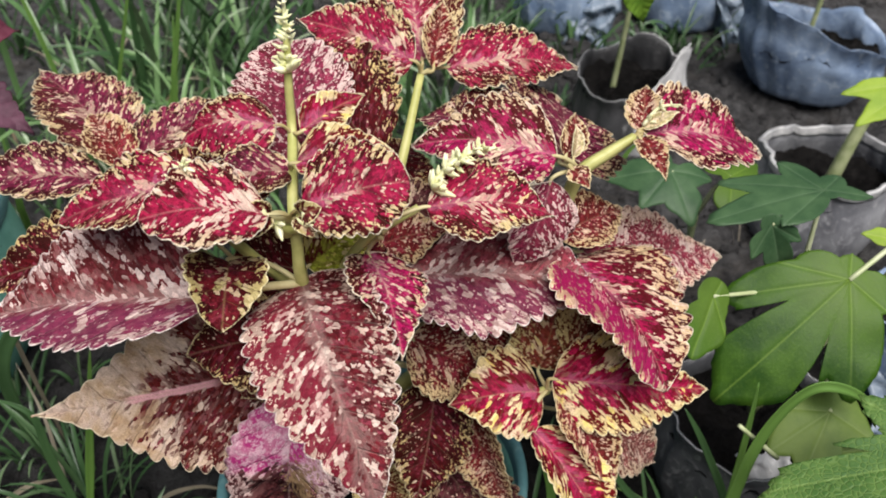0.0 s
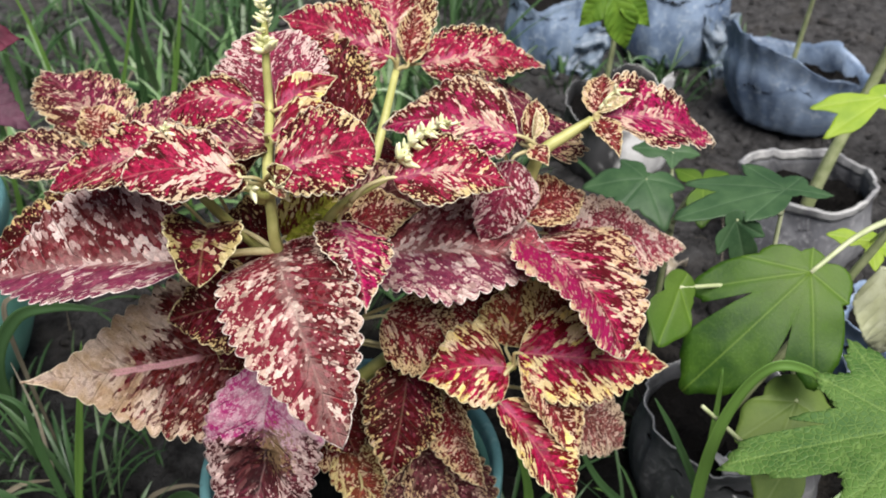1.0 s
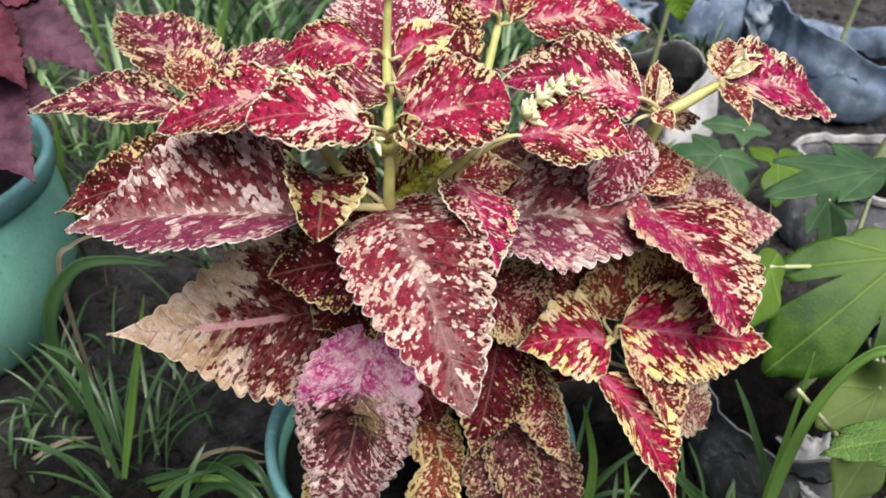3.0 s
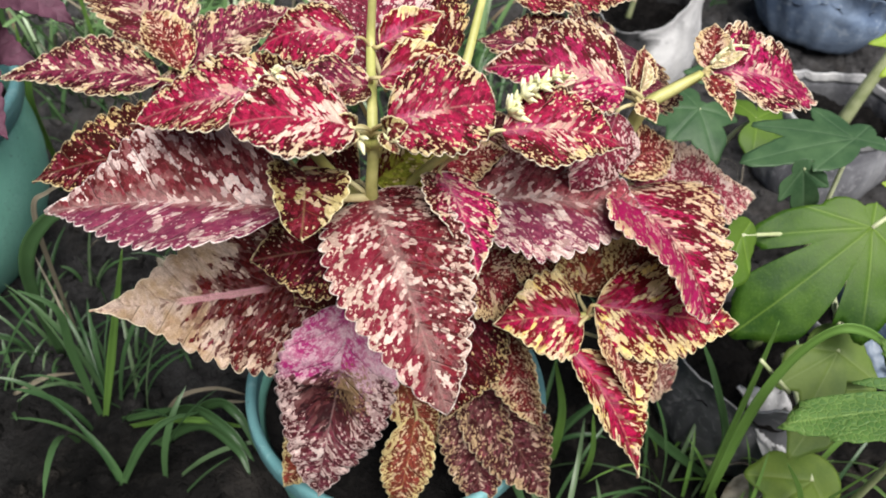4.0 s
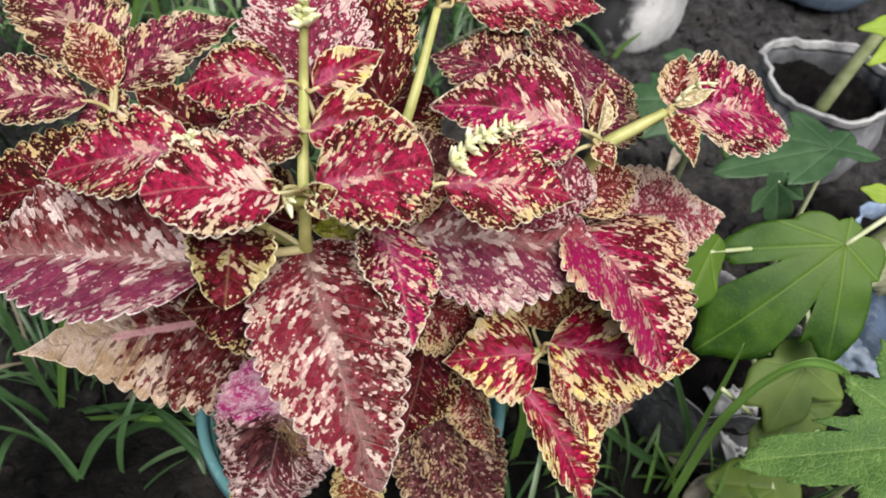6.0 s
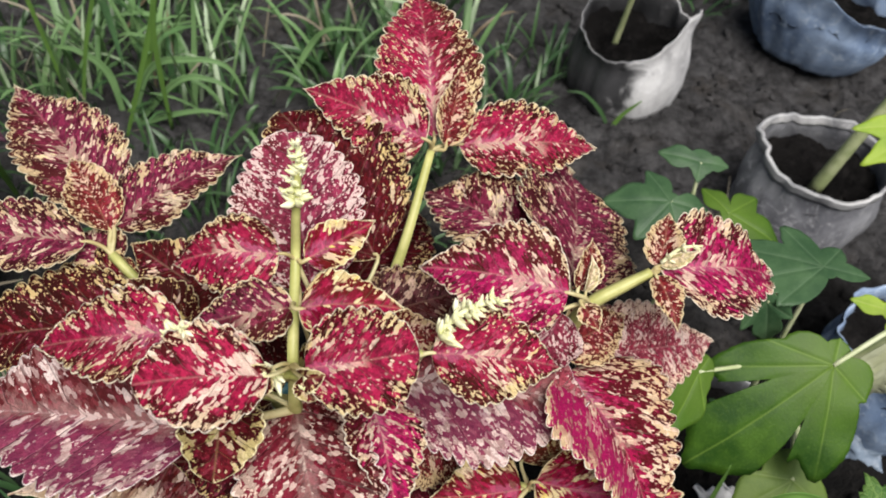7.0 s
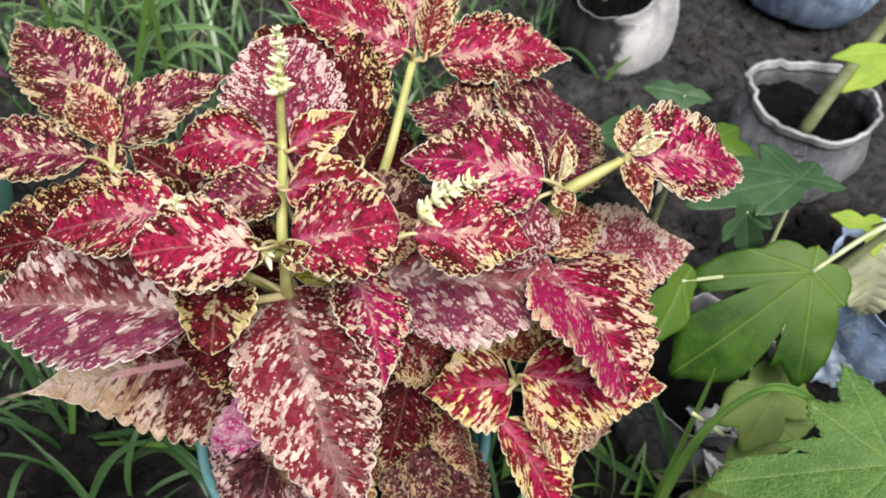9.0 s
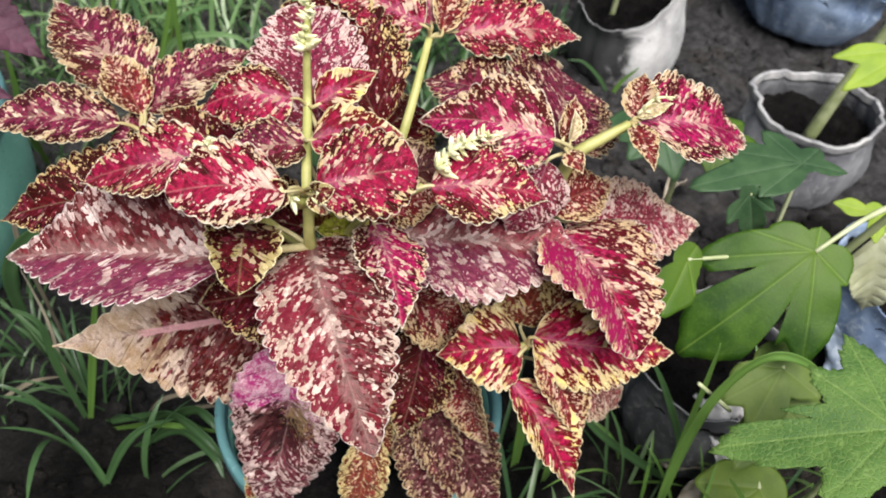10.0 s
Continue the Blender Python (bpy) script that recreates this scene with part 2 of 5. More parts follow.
        col = n.mix(n.m("MULTIPLY", scab, 0.8), col, (0.30, 0.20, 0.10))
    rib = n.m("SUBTRACT", 1.0, n.step(ax, 0.0002, 0.0008))
    col = n.mix(n.m("MULTIPLY", rib, 0.22), col, tuple(0.5 * (c + f) for c, f in zip(centre, fleck)))
    gap = n.m("MULTIPLY", n.m("SUBTRACT", 1.0, un), half)
    rim = n.m("SUBTRACT", 1.0, n.step(n.m("MULTIPLY_ADD", fine, 0.0008, gap), 0.0006, 0.0012))
    col = n.mix(n.m("MULTIPLY", rim, n.m("MULTIPLY_ADD", n.step(maze, 0.42, 0.50), 0.50, 0.38)), col, edge)
    col = n.mix(n.m("MULTIPLY", n.step(fine, 0.42, 0.66), 0.22), col, tuple(c * 0.4 for c in body))
    h = n.m("ADD", n.m("MULTIPLY", vein, -0.9), n.m("ADD", n.m("MULTIPLY", fine, 0.7), n.m("MULTIPLY", maze, 1.1)))
    n.bump(h, 0.75, 0.0012)
    return n.done(col, n.m("MULTIPLY_ADD", fine, 0.25, 0.42), 0.09, 0.05)


CREAM, YELLOW, BLUSH, TAN = (0.86, 0.72, 0.52), (0.80, 0.66, 0.36), (0.82, 0.67, 0.57), (0.72, 0.58, 0.36)
CELLS = (640.0, 270.0)
COL = {
    "young": coleus_material("coleus_crimson", (0.38, 0.013, 0.062), (0.066, 0.005, 0.005), (0.84, 0.68, 0.48), (0.78, 0.63, 0.34), 0.38, 0.52, 0.74, (0.88, 0.80, 0.60), 0.0, 0.35, gold=0.5, calm=0.05, root=0.55),
    "pink": coleus_material("coleus_magenta", (0.43, 0.010, 0.100), (0.070, 0.004, 0.007), (0.84, 0.66, 0.48), (0.82, 0.64, 0.40), 0.60, 0.45, 0.62, (0.90, 0.82, 0.66), gold=0.2, calm=0.25, root=0.50),
    "plum": coleus_material("coleus_plum", (0.21, 0.020, 0.060), (0.055, 0.006, 0.010), (0.80, 0.66, 0.44), (0.66, 0.50, 0.28), 0.60, 0.50, 0.62, (0.72, 0.66, 0.46), gold=0.3, root=0.40),
    "old": coleus_material("coleus_old_rose", (0.185, 0.017, 0.026), (0.070, 0.008, 0.008), BLUSH, (0.80, 0.60, 0.48), 0.76, 0.42, 0.74, (0.90, 0.80, 0.72), 0.0, 0.8, ribs=0.24, half_tint=(0.28, 0.020, 0.050, -1.0), grain=(600.0, 340.0), half_tones=0.30, root=0.60),
    "mauve": coleus_material("coleus_mauve", (0.22, 0.032, 0.046), (0.120, 0.014, 0.018), (0.84, 0.71, 0.66), (0.76, 0.57, 0.52), 0.72, 0.34, 0.8, (0.90, 0.82, 0.76), 0.0, 0.6, ribs=0.22, half_tint=(0.25, 0.040, 0.115, 1.0), grain=(500.0, 260.0), half_tones=0.45, root=0.70),
    "violet": coleus_material("coleus_violet", (0.27, 0.048, 0.062), (0.150, 0.024, 0.028), (0.86, 0.72, 0.66), (0.80, 0.60, 0.54), 0.94, 0.40, 0.8, (0.90, 0.82, 0.76), 0.0, 0.6, ribs=0.22, half_tint=(0.25, 0.040, 0.115, -1.0), grain=(500.0, 260.0), half_tones=0.45, root=0.70),
    # dark maroon, with some of the crown's inner shade put into the tone
    "dark": coleus_material("coleus_shaded_maroon", (0.095, 0.004, 0.007), (0.042, 0.003, 0.003), TAN, (0.70, 0.53, 0.24), 0.30, 0.46, 0.6, (0.74, 0.62, 0.36), gold=0.5),
    "dull": coleus_material("coleus_brown", (0.082, 0.016, 0.019), (0.042, 0.008, 0.007), (0.58, 0.42, 0.28), (0.50, 0.36, 0.20), 0.50, 0.55, 0.8, (0.66, 0.54, 0.36), 0.0, 0.3, grain=CELLS, half_tones=0.25),
    "speckled": coleus_material("coleus_speckled", (0.22, 0.020, 0.024), (0.115, 0.014, 0.011), (0.76, 0.58, 0.34), (0.74, 0.56, 0.30), 0.45, 1.00, 0.55, (0.80, 0.68, 0.42), 0.0, 0.2),
    "golden": coleus_material("coleus_golden", (0.40, 0.008, 0.060), (0.15, 0.006, 0.007), (0.88, 0.76, 0.40), (0.86, 0.70, 0.34), 0.90, 0.36, 0.52, (0.90, 0.82, 0.52), 0.0, 0.9, gold=0.7, calm=0.85, grain=(640.0, 200.0)),
    "rose": coleus_material("coleus_rose", (0.31, 0.036, 0.085), (0.17, 0.014, 0.030), (0.88, 0.72, 0.68), (0.84, 0.64, 0.58), 0.62, 0.90, 0.9, (0.88, 0.76, 0.68), 0.0, 0.4),
    "pink_tan": coleus_material("coleus_magenta_tan", (0.34, 0.008, 0.060), (0.105, 0.005, 0.010), (0.82, 0.64, 0.44), (0.78, 0.58, 0.34), 0.90, 0.36, 0.20, (0.90, 0.82, 0.66), 0.0, 0.9, half_tint=(0.46, 0.013, 0.125, -1.0), calm=0.4, quiet=0.50, root=0.40),
    "rose_tan": coleus_material("coleus_rose_tan", (0.36, 0.036, 0.075), (0.17, 0.014, 0.024), (0.86, 0.70, 0.60), (0.84, 0.64, 0.48), 0.78, 1.05, 0.8, (0.88, 0.76, 0.60), 0.0, 0.5, half_tones=0.25),
    "cherry": coleus_material("coleus_cherry", (0.40, 0.014, 0.062), (0.080, 0.006, 0.008), (0.86, 0.68, 0.54), (0.82, 0.64, 0.42), 0.62, 0.46, 0.70, (0.90, 0.82, 0.66), calm=0.0, root=0.75),
    "chartreuse": coleus_material("coleus_chartreuse", (0.36, 0.40, 0.045), (0.080, 0.010, 0.008), (0.46, 0.48, 0.07), (0.58, 0.52, 0.16), 0.70, 0.40, 0.5, (0.74, 0.68, 0.36)),
    "tan": coleus_material("coleus_tan", (0.26, 0.075, 0.065), (0.14, 0.045, 0.035), (0.66, 0.52, 0.38), (0.60, 0.46, 0.32), 0.70, 1.10, 0.7, (0.74, 0.64, 0.48), 0.0, 0.3),
    "olive": coleus_material("coleus_olive", (0.16, 0.012, 0.020), (0.060, 0.005, 0.006), (0.62, 0.56, 0.22), (0.58, 0.48, 0.20), 0.80, 0.55, 0.6, (0.84, 0.76, 0.46), grain=CELLS),
    "bleached": coleus_material("coleus_bleached", (0.13, 0.013, 0.012), (0.065, 0.007, 0.006), (0.78, 0.62, 0.50), (0.70, 0.52, 0.38), 0.64, 0.26, 0.9, (0.84, 0.74, 0.54), 1.0, 0.8, grain=CELLS, half_tones=0.35),
    "withered": coleus_material("coleus_withering", (0.17, 0.030, 0.050), (0.085, 0.016, 0.020), (0.80, 0.66, 0.60), (0.66, 0.48, 0.44), 0.95, 0.75, 0.7, (0.84, 0.72, 0.66), 0.0, 0.2, True, grain=CELLS, half_tones=0.35),
    "cream": coleus_material("coleus_cream_bud", (0.78, 0.66, 0.40), (0.66, 0.56, 0.26), CREAM, YELLOW, 0.6, 0.3, 0.6, (0.88, 0.80, 0.56)),
    "lime": coleus_material("coleus_lime", (0.27, 0.050, 0.032), (0.18, 0.042, 0.020), (0.74, 0.64, 0.26), (0.70, 0.58, 0.26), 0.72, 1.00, 0.45, (0.74, 0.66, 0.36)),
}


def underside():
    n = Nodes("coleus_underside")
    x, y, un = n.attr("leafco")
    ph, v, _ = n.attr("leafaux")
    k = n.noise(n.vec(n.m("MULTIPLY", x, 160.0), n.m("MULTIPLY", y, 90.0), n.m("MULTIPLY", n.rnd(), 40.0)), 1.0, 4.0, 0.6)
    vein = n.m("SUBTRACT", 1.0, n.step(n.m("ABSOLUTE", n.m("SUBTRACT", n.m("FRACT", ph), 0.5)), 0.0, 0.10))
    col = n.mix(n.step(k, 0.40, 0.60), (0.42, 0.20, 0.16), (0.66, 0.52, 0.30))
    col = n.mix(n.m("MULTIPLY", vein, 0.5), col, (0.70, 0.50, 0.40))
    n.bump(n.m("ADD", n.m("MULTIPLY", vein, 1.0), k), 0.4, 0.0006)
    return n.done(col, 0.6, 0.3, 0.10)


UNDER = underside()


def plain_leaf_material(name, light, dark, veinc, seed=0.0, rough=0.38, net=False, hub=0.0):
    """A green leaf: mottled blade, paler veins."""
    n = Nodes(name)
    x, y, un = n.attr("leafco")
    ph, v, _ = n.attr("leafaux")
    k = n.noise(n.vec(n.m("MULTIPLY", x, 40.0), n.m("MULTIPLY", y, 40.0), n.m("MULTIPLY_ADD", n.rnd(), 30.0, seed)), 1.0, 4.0, 0.6)
    fine = n.noise(n.vec(n.m("MULTIPLY", x, 500.0), n.m("MULTIPLY", y, 500.0), seed), 1.0, 3.0, 0.6)
    vein = n.m("SUBTRACT", 1.0, n.step(n.m("ABSOLUTE", n.m("SUBTRACT", n.m("FRACT", ph), 0.5)), 0.0, 0.06))
    col = n.mix(n.step(k, 0.3, 0.7), dark, light)
    if hub:
        # yellower round the hub, where the lobes meet; the gloss there is put into this tone too
        r = n.m("SQRT", n.m("ADD", n.m("POWER", x, 2.0), n.m("POWER", y, 2.0)))
        r = n.m("ADD", r, n.m("MULTIPLY", n.m("SUBTRACT", k, 0.5), 0.05))
        col = n.mix(n.m("MULTIPLY", n.step(r, 0.062, 0.004), hub), col, veinc)
    col = n.mix(n.m("MULTIPLY", n.step(fine, 0.5, 0.75), 0.14), col, veinc)
    rib = n.m("MULTIPLY", n.m("SUBTRACT", 1.0, n.step(v, 0.0003, 0.0011)), 0.55)
    col = n.mix(n.m("MULTIPLY", n.m("MAXIMUM", n.m("MULTIPLY", vein, 0.16), rib), 0.6), col, veinc)
    h = n.m("ADD", n.m("MULTIPLY", vein, -0.8), n.m("MULTIPLY", fine, 0.6))
    if net:
        # a fine net of sunken pale veins
        vo = n.t.nodes.new("ShaderNodeTexVoronoi")
        vo.feature = "DISTANCE_TO_EDGE"
        n.put(vo.inputs["Vector"], n.vec(x, y, 0.0))
        n.put(vo.inputs["Scale"], 280.0)
        cell = n.step(vo.outputs["Distance"], 0.02, 0.14)
        col = n.mix(n.m("MULTIPLY", n.m("SUBTRACT", 1.0, cell), 0.24), col, veinc)
        h = n.m("ADD", h, n.m("MULTIPLY", cell, 1.6))
    n.bump(h, 0.45, 0.0009)
    return n.done(col, n.m("MULTIPLY_ADD", fine, 0.2, rough), 0.2, 0.15)


PAPAYA = plain_leaf_material("papaya_green", (0.052, 0.118, 0.011), (0.018, 0.058, 0.006), (0.20, 0.31, 0.05), 0.0, 0.36, hub=0.32)
PAPAYA_DARK = plain_leaf_material("papaya_deep_green", (0.070, 0.135, 0.060), (0.036, 0.082, 0.036), (0.14, 0.22, 0.12), 5.0, 0.30)
PAPAYA_PALE = plain_leaf_material("papaya_pale_green", (0.16, 0.235, 0.050), (0.10, 0.165, 0.035), (0.26, 0.34, 0.12), 9.0)
FRESH = plain_leaf_material("fresh_yellow_green", (0.30, 0.42, 0.045), (0.22, 0.34, 0.035), (0.40, 0.48, 0.12), 12.0)
FRESH_DEEP = plain_leaf_material("fresh_mid_green", (0.15, 0.27, 0.030), (0.085, 0.18, 0.018), (0.24, 0.36, 0.08), 14.0)
NET_GREEN = plain_leaf_material("crinkled_green", (0.105, 0.200, 0.045), (0.052, 0.125, 0.028), (0.26, 0.38, 0.11), 9.5, 0.42, True)
WILTED = plain_leaf_material("wilted_pale", (0.50, 0.52, 0.36), (0.36, 0.38, 0.22), (0.62, 0.62, 0.48), 33.0)
FRESH_DULL = plain_leaf_material("dull_yellow_green", (0.14, 0.21, 0.035), (0.085, 0.145, 0.025), (0.24, 0.30, 0.09), 35.0)
PURPLE = plain_leaf_material("purple_leaf", (0.14, 0.060, 0.090), (0.040, 0.013, 0.024), (0.22, 0.10, 0.14), 17.0, 0.5)
PURPLE_RED = plain_leaf_material("purple_red_leaf", (0.14, 0.034, 0.056), (0.055, 0.011, 0.020), (0.18, 0.06, 0.09), 21.0, 0.5)


def stalk_material(name, light, dark, scale=60.0):
    n = Nodes(name)
    k = n.noise(n.position(), scale, 4.0, 0.6)
    f = n.noise(n.position(), scale * 14, 2.0)
    col = n.mix(n.step(k, 0.35, 0.65), dark, light)
    n.bump(f, 0.3, 0.0005)
    return n.done(col, 0.42, 0.4, 0.06)


STEM = stalk_material("coleus_stem", (0.56, 0.55, 0.21), (0.41, 0.42, 0.13))
PETIOLE = stalk_material("petiole_cream", (0.60, 0.55, 0.30), (0.44, 0.36, 0.16))
FLOWER = stalk_material("flower_cream", (0.92, 0.90, 0.64), (0.80, 0.82, 0.44), 160.0)
WHITE_STALK = stalk_material("papaya_petiole", (0.56, 0.60, 0.38), (0.42, 0.48, 0.24))
GREEN_STALK = stalk_material("sapling_stem", (0.42, 0.46, 0.25), (0.28, 0.33, 0.15))


def grass_material(name, tones):
    n = Nodes(name)
    r = n.island()
    k = n.noise(n.position(), 24.0, 3.0)
    col = n.mix(r, tones[0], tones[1])
    col = n.mix(n.step(n.m("FRACT", n.m("MULTIPLY", r, 7.3)), 0.75, 0.95), col, tones[2])
    col = n.mix(n.m("MULTIPLY", n.step(k, 0.4, 0.7), 0.35), col, tones[3])
    return n.done(col, 0.36, 0.5, 0.2)


GRASS = grass_material("grass", ((0.040, 0.096, 0.034), (0.078, 0.156, 0.056), (0.15, 0.22, 0.11), (0.030, 0.072, 0.028)))
GRASS_BACK = grass_material("grass_grey_green", ((0.11, 0.22, 0.075), (0.23, 0.38, 0.155), (0.47, 0.58, 0.38), (0.075, 0.155, 0.055)))
GRASS_NEAR = grass_material("grass_bright", ((0.12, 0.25, 0.045), (0.16, 0.29, 0.065), (0.21, 0.34, 0.11), (0.08, 0.17, 0.04)))
HUSK = stalk_material("dry_husk", (0.52, 0.47, 0.38), (0.26, 0.21, 0.15), 70.0)
STRAW = grass_material("dry_straw", ((0.26, 0.22, 0.15), (0.36, 0.32, 0.24), (0.20, 0.15, 0.09), (0.22, 0.18, 0.13)))


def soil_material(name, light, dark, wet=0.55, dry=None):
    """Crumbly earth; dry is the tone of the crust away from the pots, nearer them shade is put into the colour."""
    n = Nodes(name)
    p = n.position()
    a = n.noise(p, 7.0, 5.0, 0.6)
    b = n.noise(p, 55.0, 5.0, 0.65)
    c = n.noise(p, 420.0, 4.0, 0.65)
    col = n.mix(n.step(a, 0.35, 0.65), dark, light)
    col = n.mix(n.m("MULTIPLY", n.step(b, 0.48, 0.70), 0.55), col, tuple(min(1, 1.7 * v) for v in light))
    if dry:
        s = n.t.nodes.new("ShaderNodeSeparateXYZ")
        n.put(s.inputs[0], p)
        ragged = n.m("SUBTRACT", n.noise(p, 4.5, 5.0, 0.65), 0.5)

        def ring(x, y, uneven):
            """Distance from a darkened spot, with an uneven front."""
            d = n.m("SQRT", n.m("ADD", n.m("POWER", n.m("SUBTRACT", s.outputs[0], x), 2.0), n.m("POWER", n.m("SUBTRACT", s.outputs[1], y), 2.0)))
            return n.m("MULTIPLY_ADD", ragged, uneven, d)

        # shade by the bags and pots is put in as these darker rings
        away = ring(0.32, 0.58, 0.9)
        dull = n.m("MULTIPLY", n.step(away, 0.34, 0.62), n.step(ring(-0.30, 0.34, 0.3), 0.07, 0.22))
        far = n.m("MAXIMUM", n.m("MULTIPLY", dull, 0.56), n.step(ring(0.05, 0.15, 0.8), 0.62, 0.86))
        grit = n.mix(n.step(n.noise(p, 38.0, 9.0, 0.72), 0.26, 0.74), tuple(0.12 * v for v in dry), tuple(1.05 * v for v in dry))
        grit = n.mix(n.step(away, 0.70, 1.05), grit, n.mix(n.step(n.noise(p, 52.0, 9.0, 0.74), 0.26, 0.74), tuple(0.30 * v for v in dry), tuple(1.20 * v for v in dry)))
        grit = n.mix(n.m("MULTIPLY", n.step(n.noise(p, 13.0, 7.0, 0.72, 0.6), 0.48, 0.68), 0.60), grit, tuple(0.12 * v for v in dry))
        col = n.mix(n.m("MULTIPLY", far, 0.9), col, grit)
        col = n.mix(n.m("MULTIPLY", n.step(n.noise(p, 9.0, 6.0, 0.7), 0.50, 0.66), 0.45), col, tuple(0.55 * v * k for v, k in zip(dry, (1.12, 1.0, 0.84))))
    col = n.mix(n.m("MULTIPLY", n.step(c, 0.55, 0.70), 0.5), col, tuple(0.4 * v for v in dark))
    n.bump(n.m("ADD", n.m("MULTIPLY", b, 1.0), n.m("MULTIPLY", c, 0.45)), 1.0, 0.020)
    return n.done(col, n.m("MULTIPLY_ADD", a, 0.25, wet), 0.10)


SOIL = soil_material("shaded_damp_soil", (0.018, 0.017, 0.016), (0.003, 0.0029, 0.0028), 0.7, (0.160, 0.156, 0.157))
POT_SOIL = soil_material("pot_soil", (0.022, 0.020, 0.019), (0.004, 0.0036, 0.0034), 0.7)


def film_material(name, light, dark, scuff, gloss=0.38, black=False):
    """Worn polythene: creased, scuffed, streaked with earth."""
    n = Nodes(name)
    p = n.coord()
    a = n.noise(p, 14.0, 5.0, 0.6, 0.8)
    b = n.noise(p, 60.0, 4.0, 0.65, 1.5)
    c = n.noise(p, 240.0, 3.0, 0.6)
    col = n.mix(n.step(a, 0.36, 0.66), dark, light)
    col = n.mix(n.m("MULTIPLY", n.step(b, 0.52, 0.68), 0.6), col, scuff)
    col = n.mix(n.m("MULTIPLY", n.step(c, 0.60, 0.72), 0.4), col, (0.06, 0.055, 0.05))
    if black:
        # the film turns near-black past a ragged line on one side of the bag
        sx = n.t.nodes.new("ShaderNodeSeparateXYZ")
        n.put(sx.inputs[0], p)
        edge = n.m("ADD", sx.outputs[0], n.m("MULTIPLY", n.m("SUBTRACT", a, 0.5), 0.22))
        col = n.mix(n.m("MULTIPLY", n.step(edge, 0.015, -0.03), 0.96), col, (0.026, 0.026, 0.028))
    n.bump(n.m("ADD", b, n.m("MULTIPLY", c, 0.12)), 0.30, 0.003)
    return n.done(col, n.m("MULTIPLY_ADD", b, 0.30, gloss - 0.12), 0.5)


BAG_WHITE = film_material("white_polythene", (0.76, 0.76, 0.75), (0.46, 0.46, 0.46), (0.88, 0.88, 0.88), 0.44, True)
BAG_HEM = film_material("worn_grey_polythene", (0.52, 0.52, 0.51), (0.22, 0.22, 0.23), (0.62, 0.62, 0.62))
BAG_WHITE_TORN = film_material("torn_white_polythene", (0.74, 0.74, 0.73), (0.50, 0.50, 0.50), (0.84, 0.84, 0.84))
BAG_WHITE_PLAIN = film_material("pale_polythene", (0.60, 0.60, 0.60), (0.40, 0.40, 0.40), (0.70, 0.70, 0.70))
BAG_GREY = film_material("grey_polythene", (0.31, 0.315, 0.33), (0.13, 0.132, 0.145), (0.48, 0.48, 0.49))
BAG_BLUE = film_material("blue_polythene", (0.29, 0.38, 0.52), (0.13, 0.19, 0.30), (0.48, 0.56, 0.64))
BAG_PALE_BLUE = film_material("pale_blue_polythene", (0.20, 0.255, 0.32), (0.12, 0.16, 0.21), (0.32, 0.37, 0.43))
BAG_BLACK = film_material("black_polythene", (0.15, 0.152, 0.16), (0.075, 0.077, 0.082), (0.26, 0.26, 0.265), 0.34)
# shade within the mouth is put into this near-black film
BAG_SHADED_INSIDE = film_material("bag_shaded_inside", (0.055, 0.055, 0.057), (0.025, 0.025, 0.026), (0.10, 0.10, 0.10), 0.6)
TEAL = film_material("teal_plastic", (0.25, 0.58, 0.46), (0.20, 0.50, 0.39), (0.31, 0.63, 0.52), 0.36)
RIM_TEAL = film_material("teal_rim_plastic", (0.17, 0.38, 0.39), (0.13, 0.31, 0.32), (0.26, 0.46, 0.46), 0.36)


# ---- building helpers ----
WORLD = {}


def place(ob, m, parent=None):
    """Puts ob at the world pose m, under parent if there is one."""
    WORLD[ob.name] = m.copy()
    if parent is not None:
        ob.parent = parent
        m = WORLD[parent.name].inverted() @ m
    ob.matrix_basis = m
    return ob


def anchor(name, at, label, category, group=""):
    return tagged(place(new(name), Matrix.Translation(at)), label, category, group)


def mesh_of(name, verts, faces, mats, smooth=True):
    me = bpy.data.meshes.new(name)
    me.from_pydata(verts, [], faces)
    for mt in mats:
        me.materials.append(mt)
    if smooth:
        me.polygons.foreach_set("use_smooth", [True] * len(me.polygons))
    me.update()
    return me


def part(name, me, parent, m=None, label=""):
    ob = new(name, me)
    place(ob, m if m is not None else WORLD[parent.name], parent)
    return tagged(ob, label) if label else ob


def basis(base, tip, normal):
    """Axes at base: y towards tip, z near normal."""
    b, y = Vector(base), Vector(tip) - Vector(base)
    ln = y.length
    y.normalize()
    x = y.cross(Vector(normal)).normalized()
    z = x.cross(y)
    return Matrix((x, y, z)).transposed().to_4x4(), b, ln


def spline(points, steps):
    """Points on a smooth line through the given ones."""
    p = [Vector(q) for q in points]
    p = [2 * p[0] - p[1]] + p + [2 * p[-1] - p[-2]]
    out = []
    for i in range(1, len(p) - 2):
        for k in range(steps):
            t = k / steps
            a, b, c, d = p[i - 1], p[i], p[i + 1], p[i + 2]
            out.append(0.5 * ((2 * b) + (c - a) * t + (2 * a - 5 * b + 4 * c - d) * t * t + (3 * b - a - 3 * c + d) * t ** 3))
    out.append(p[-2])
    return out


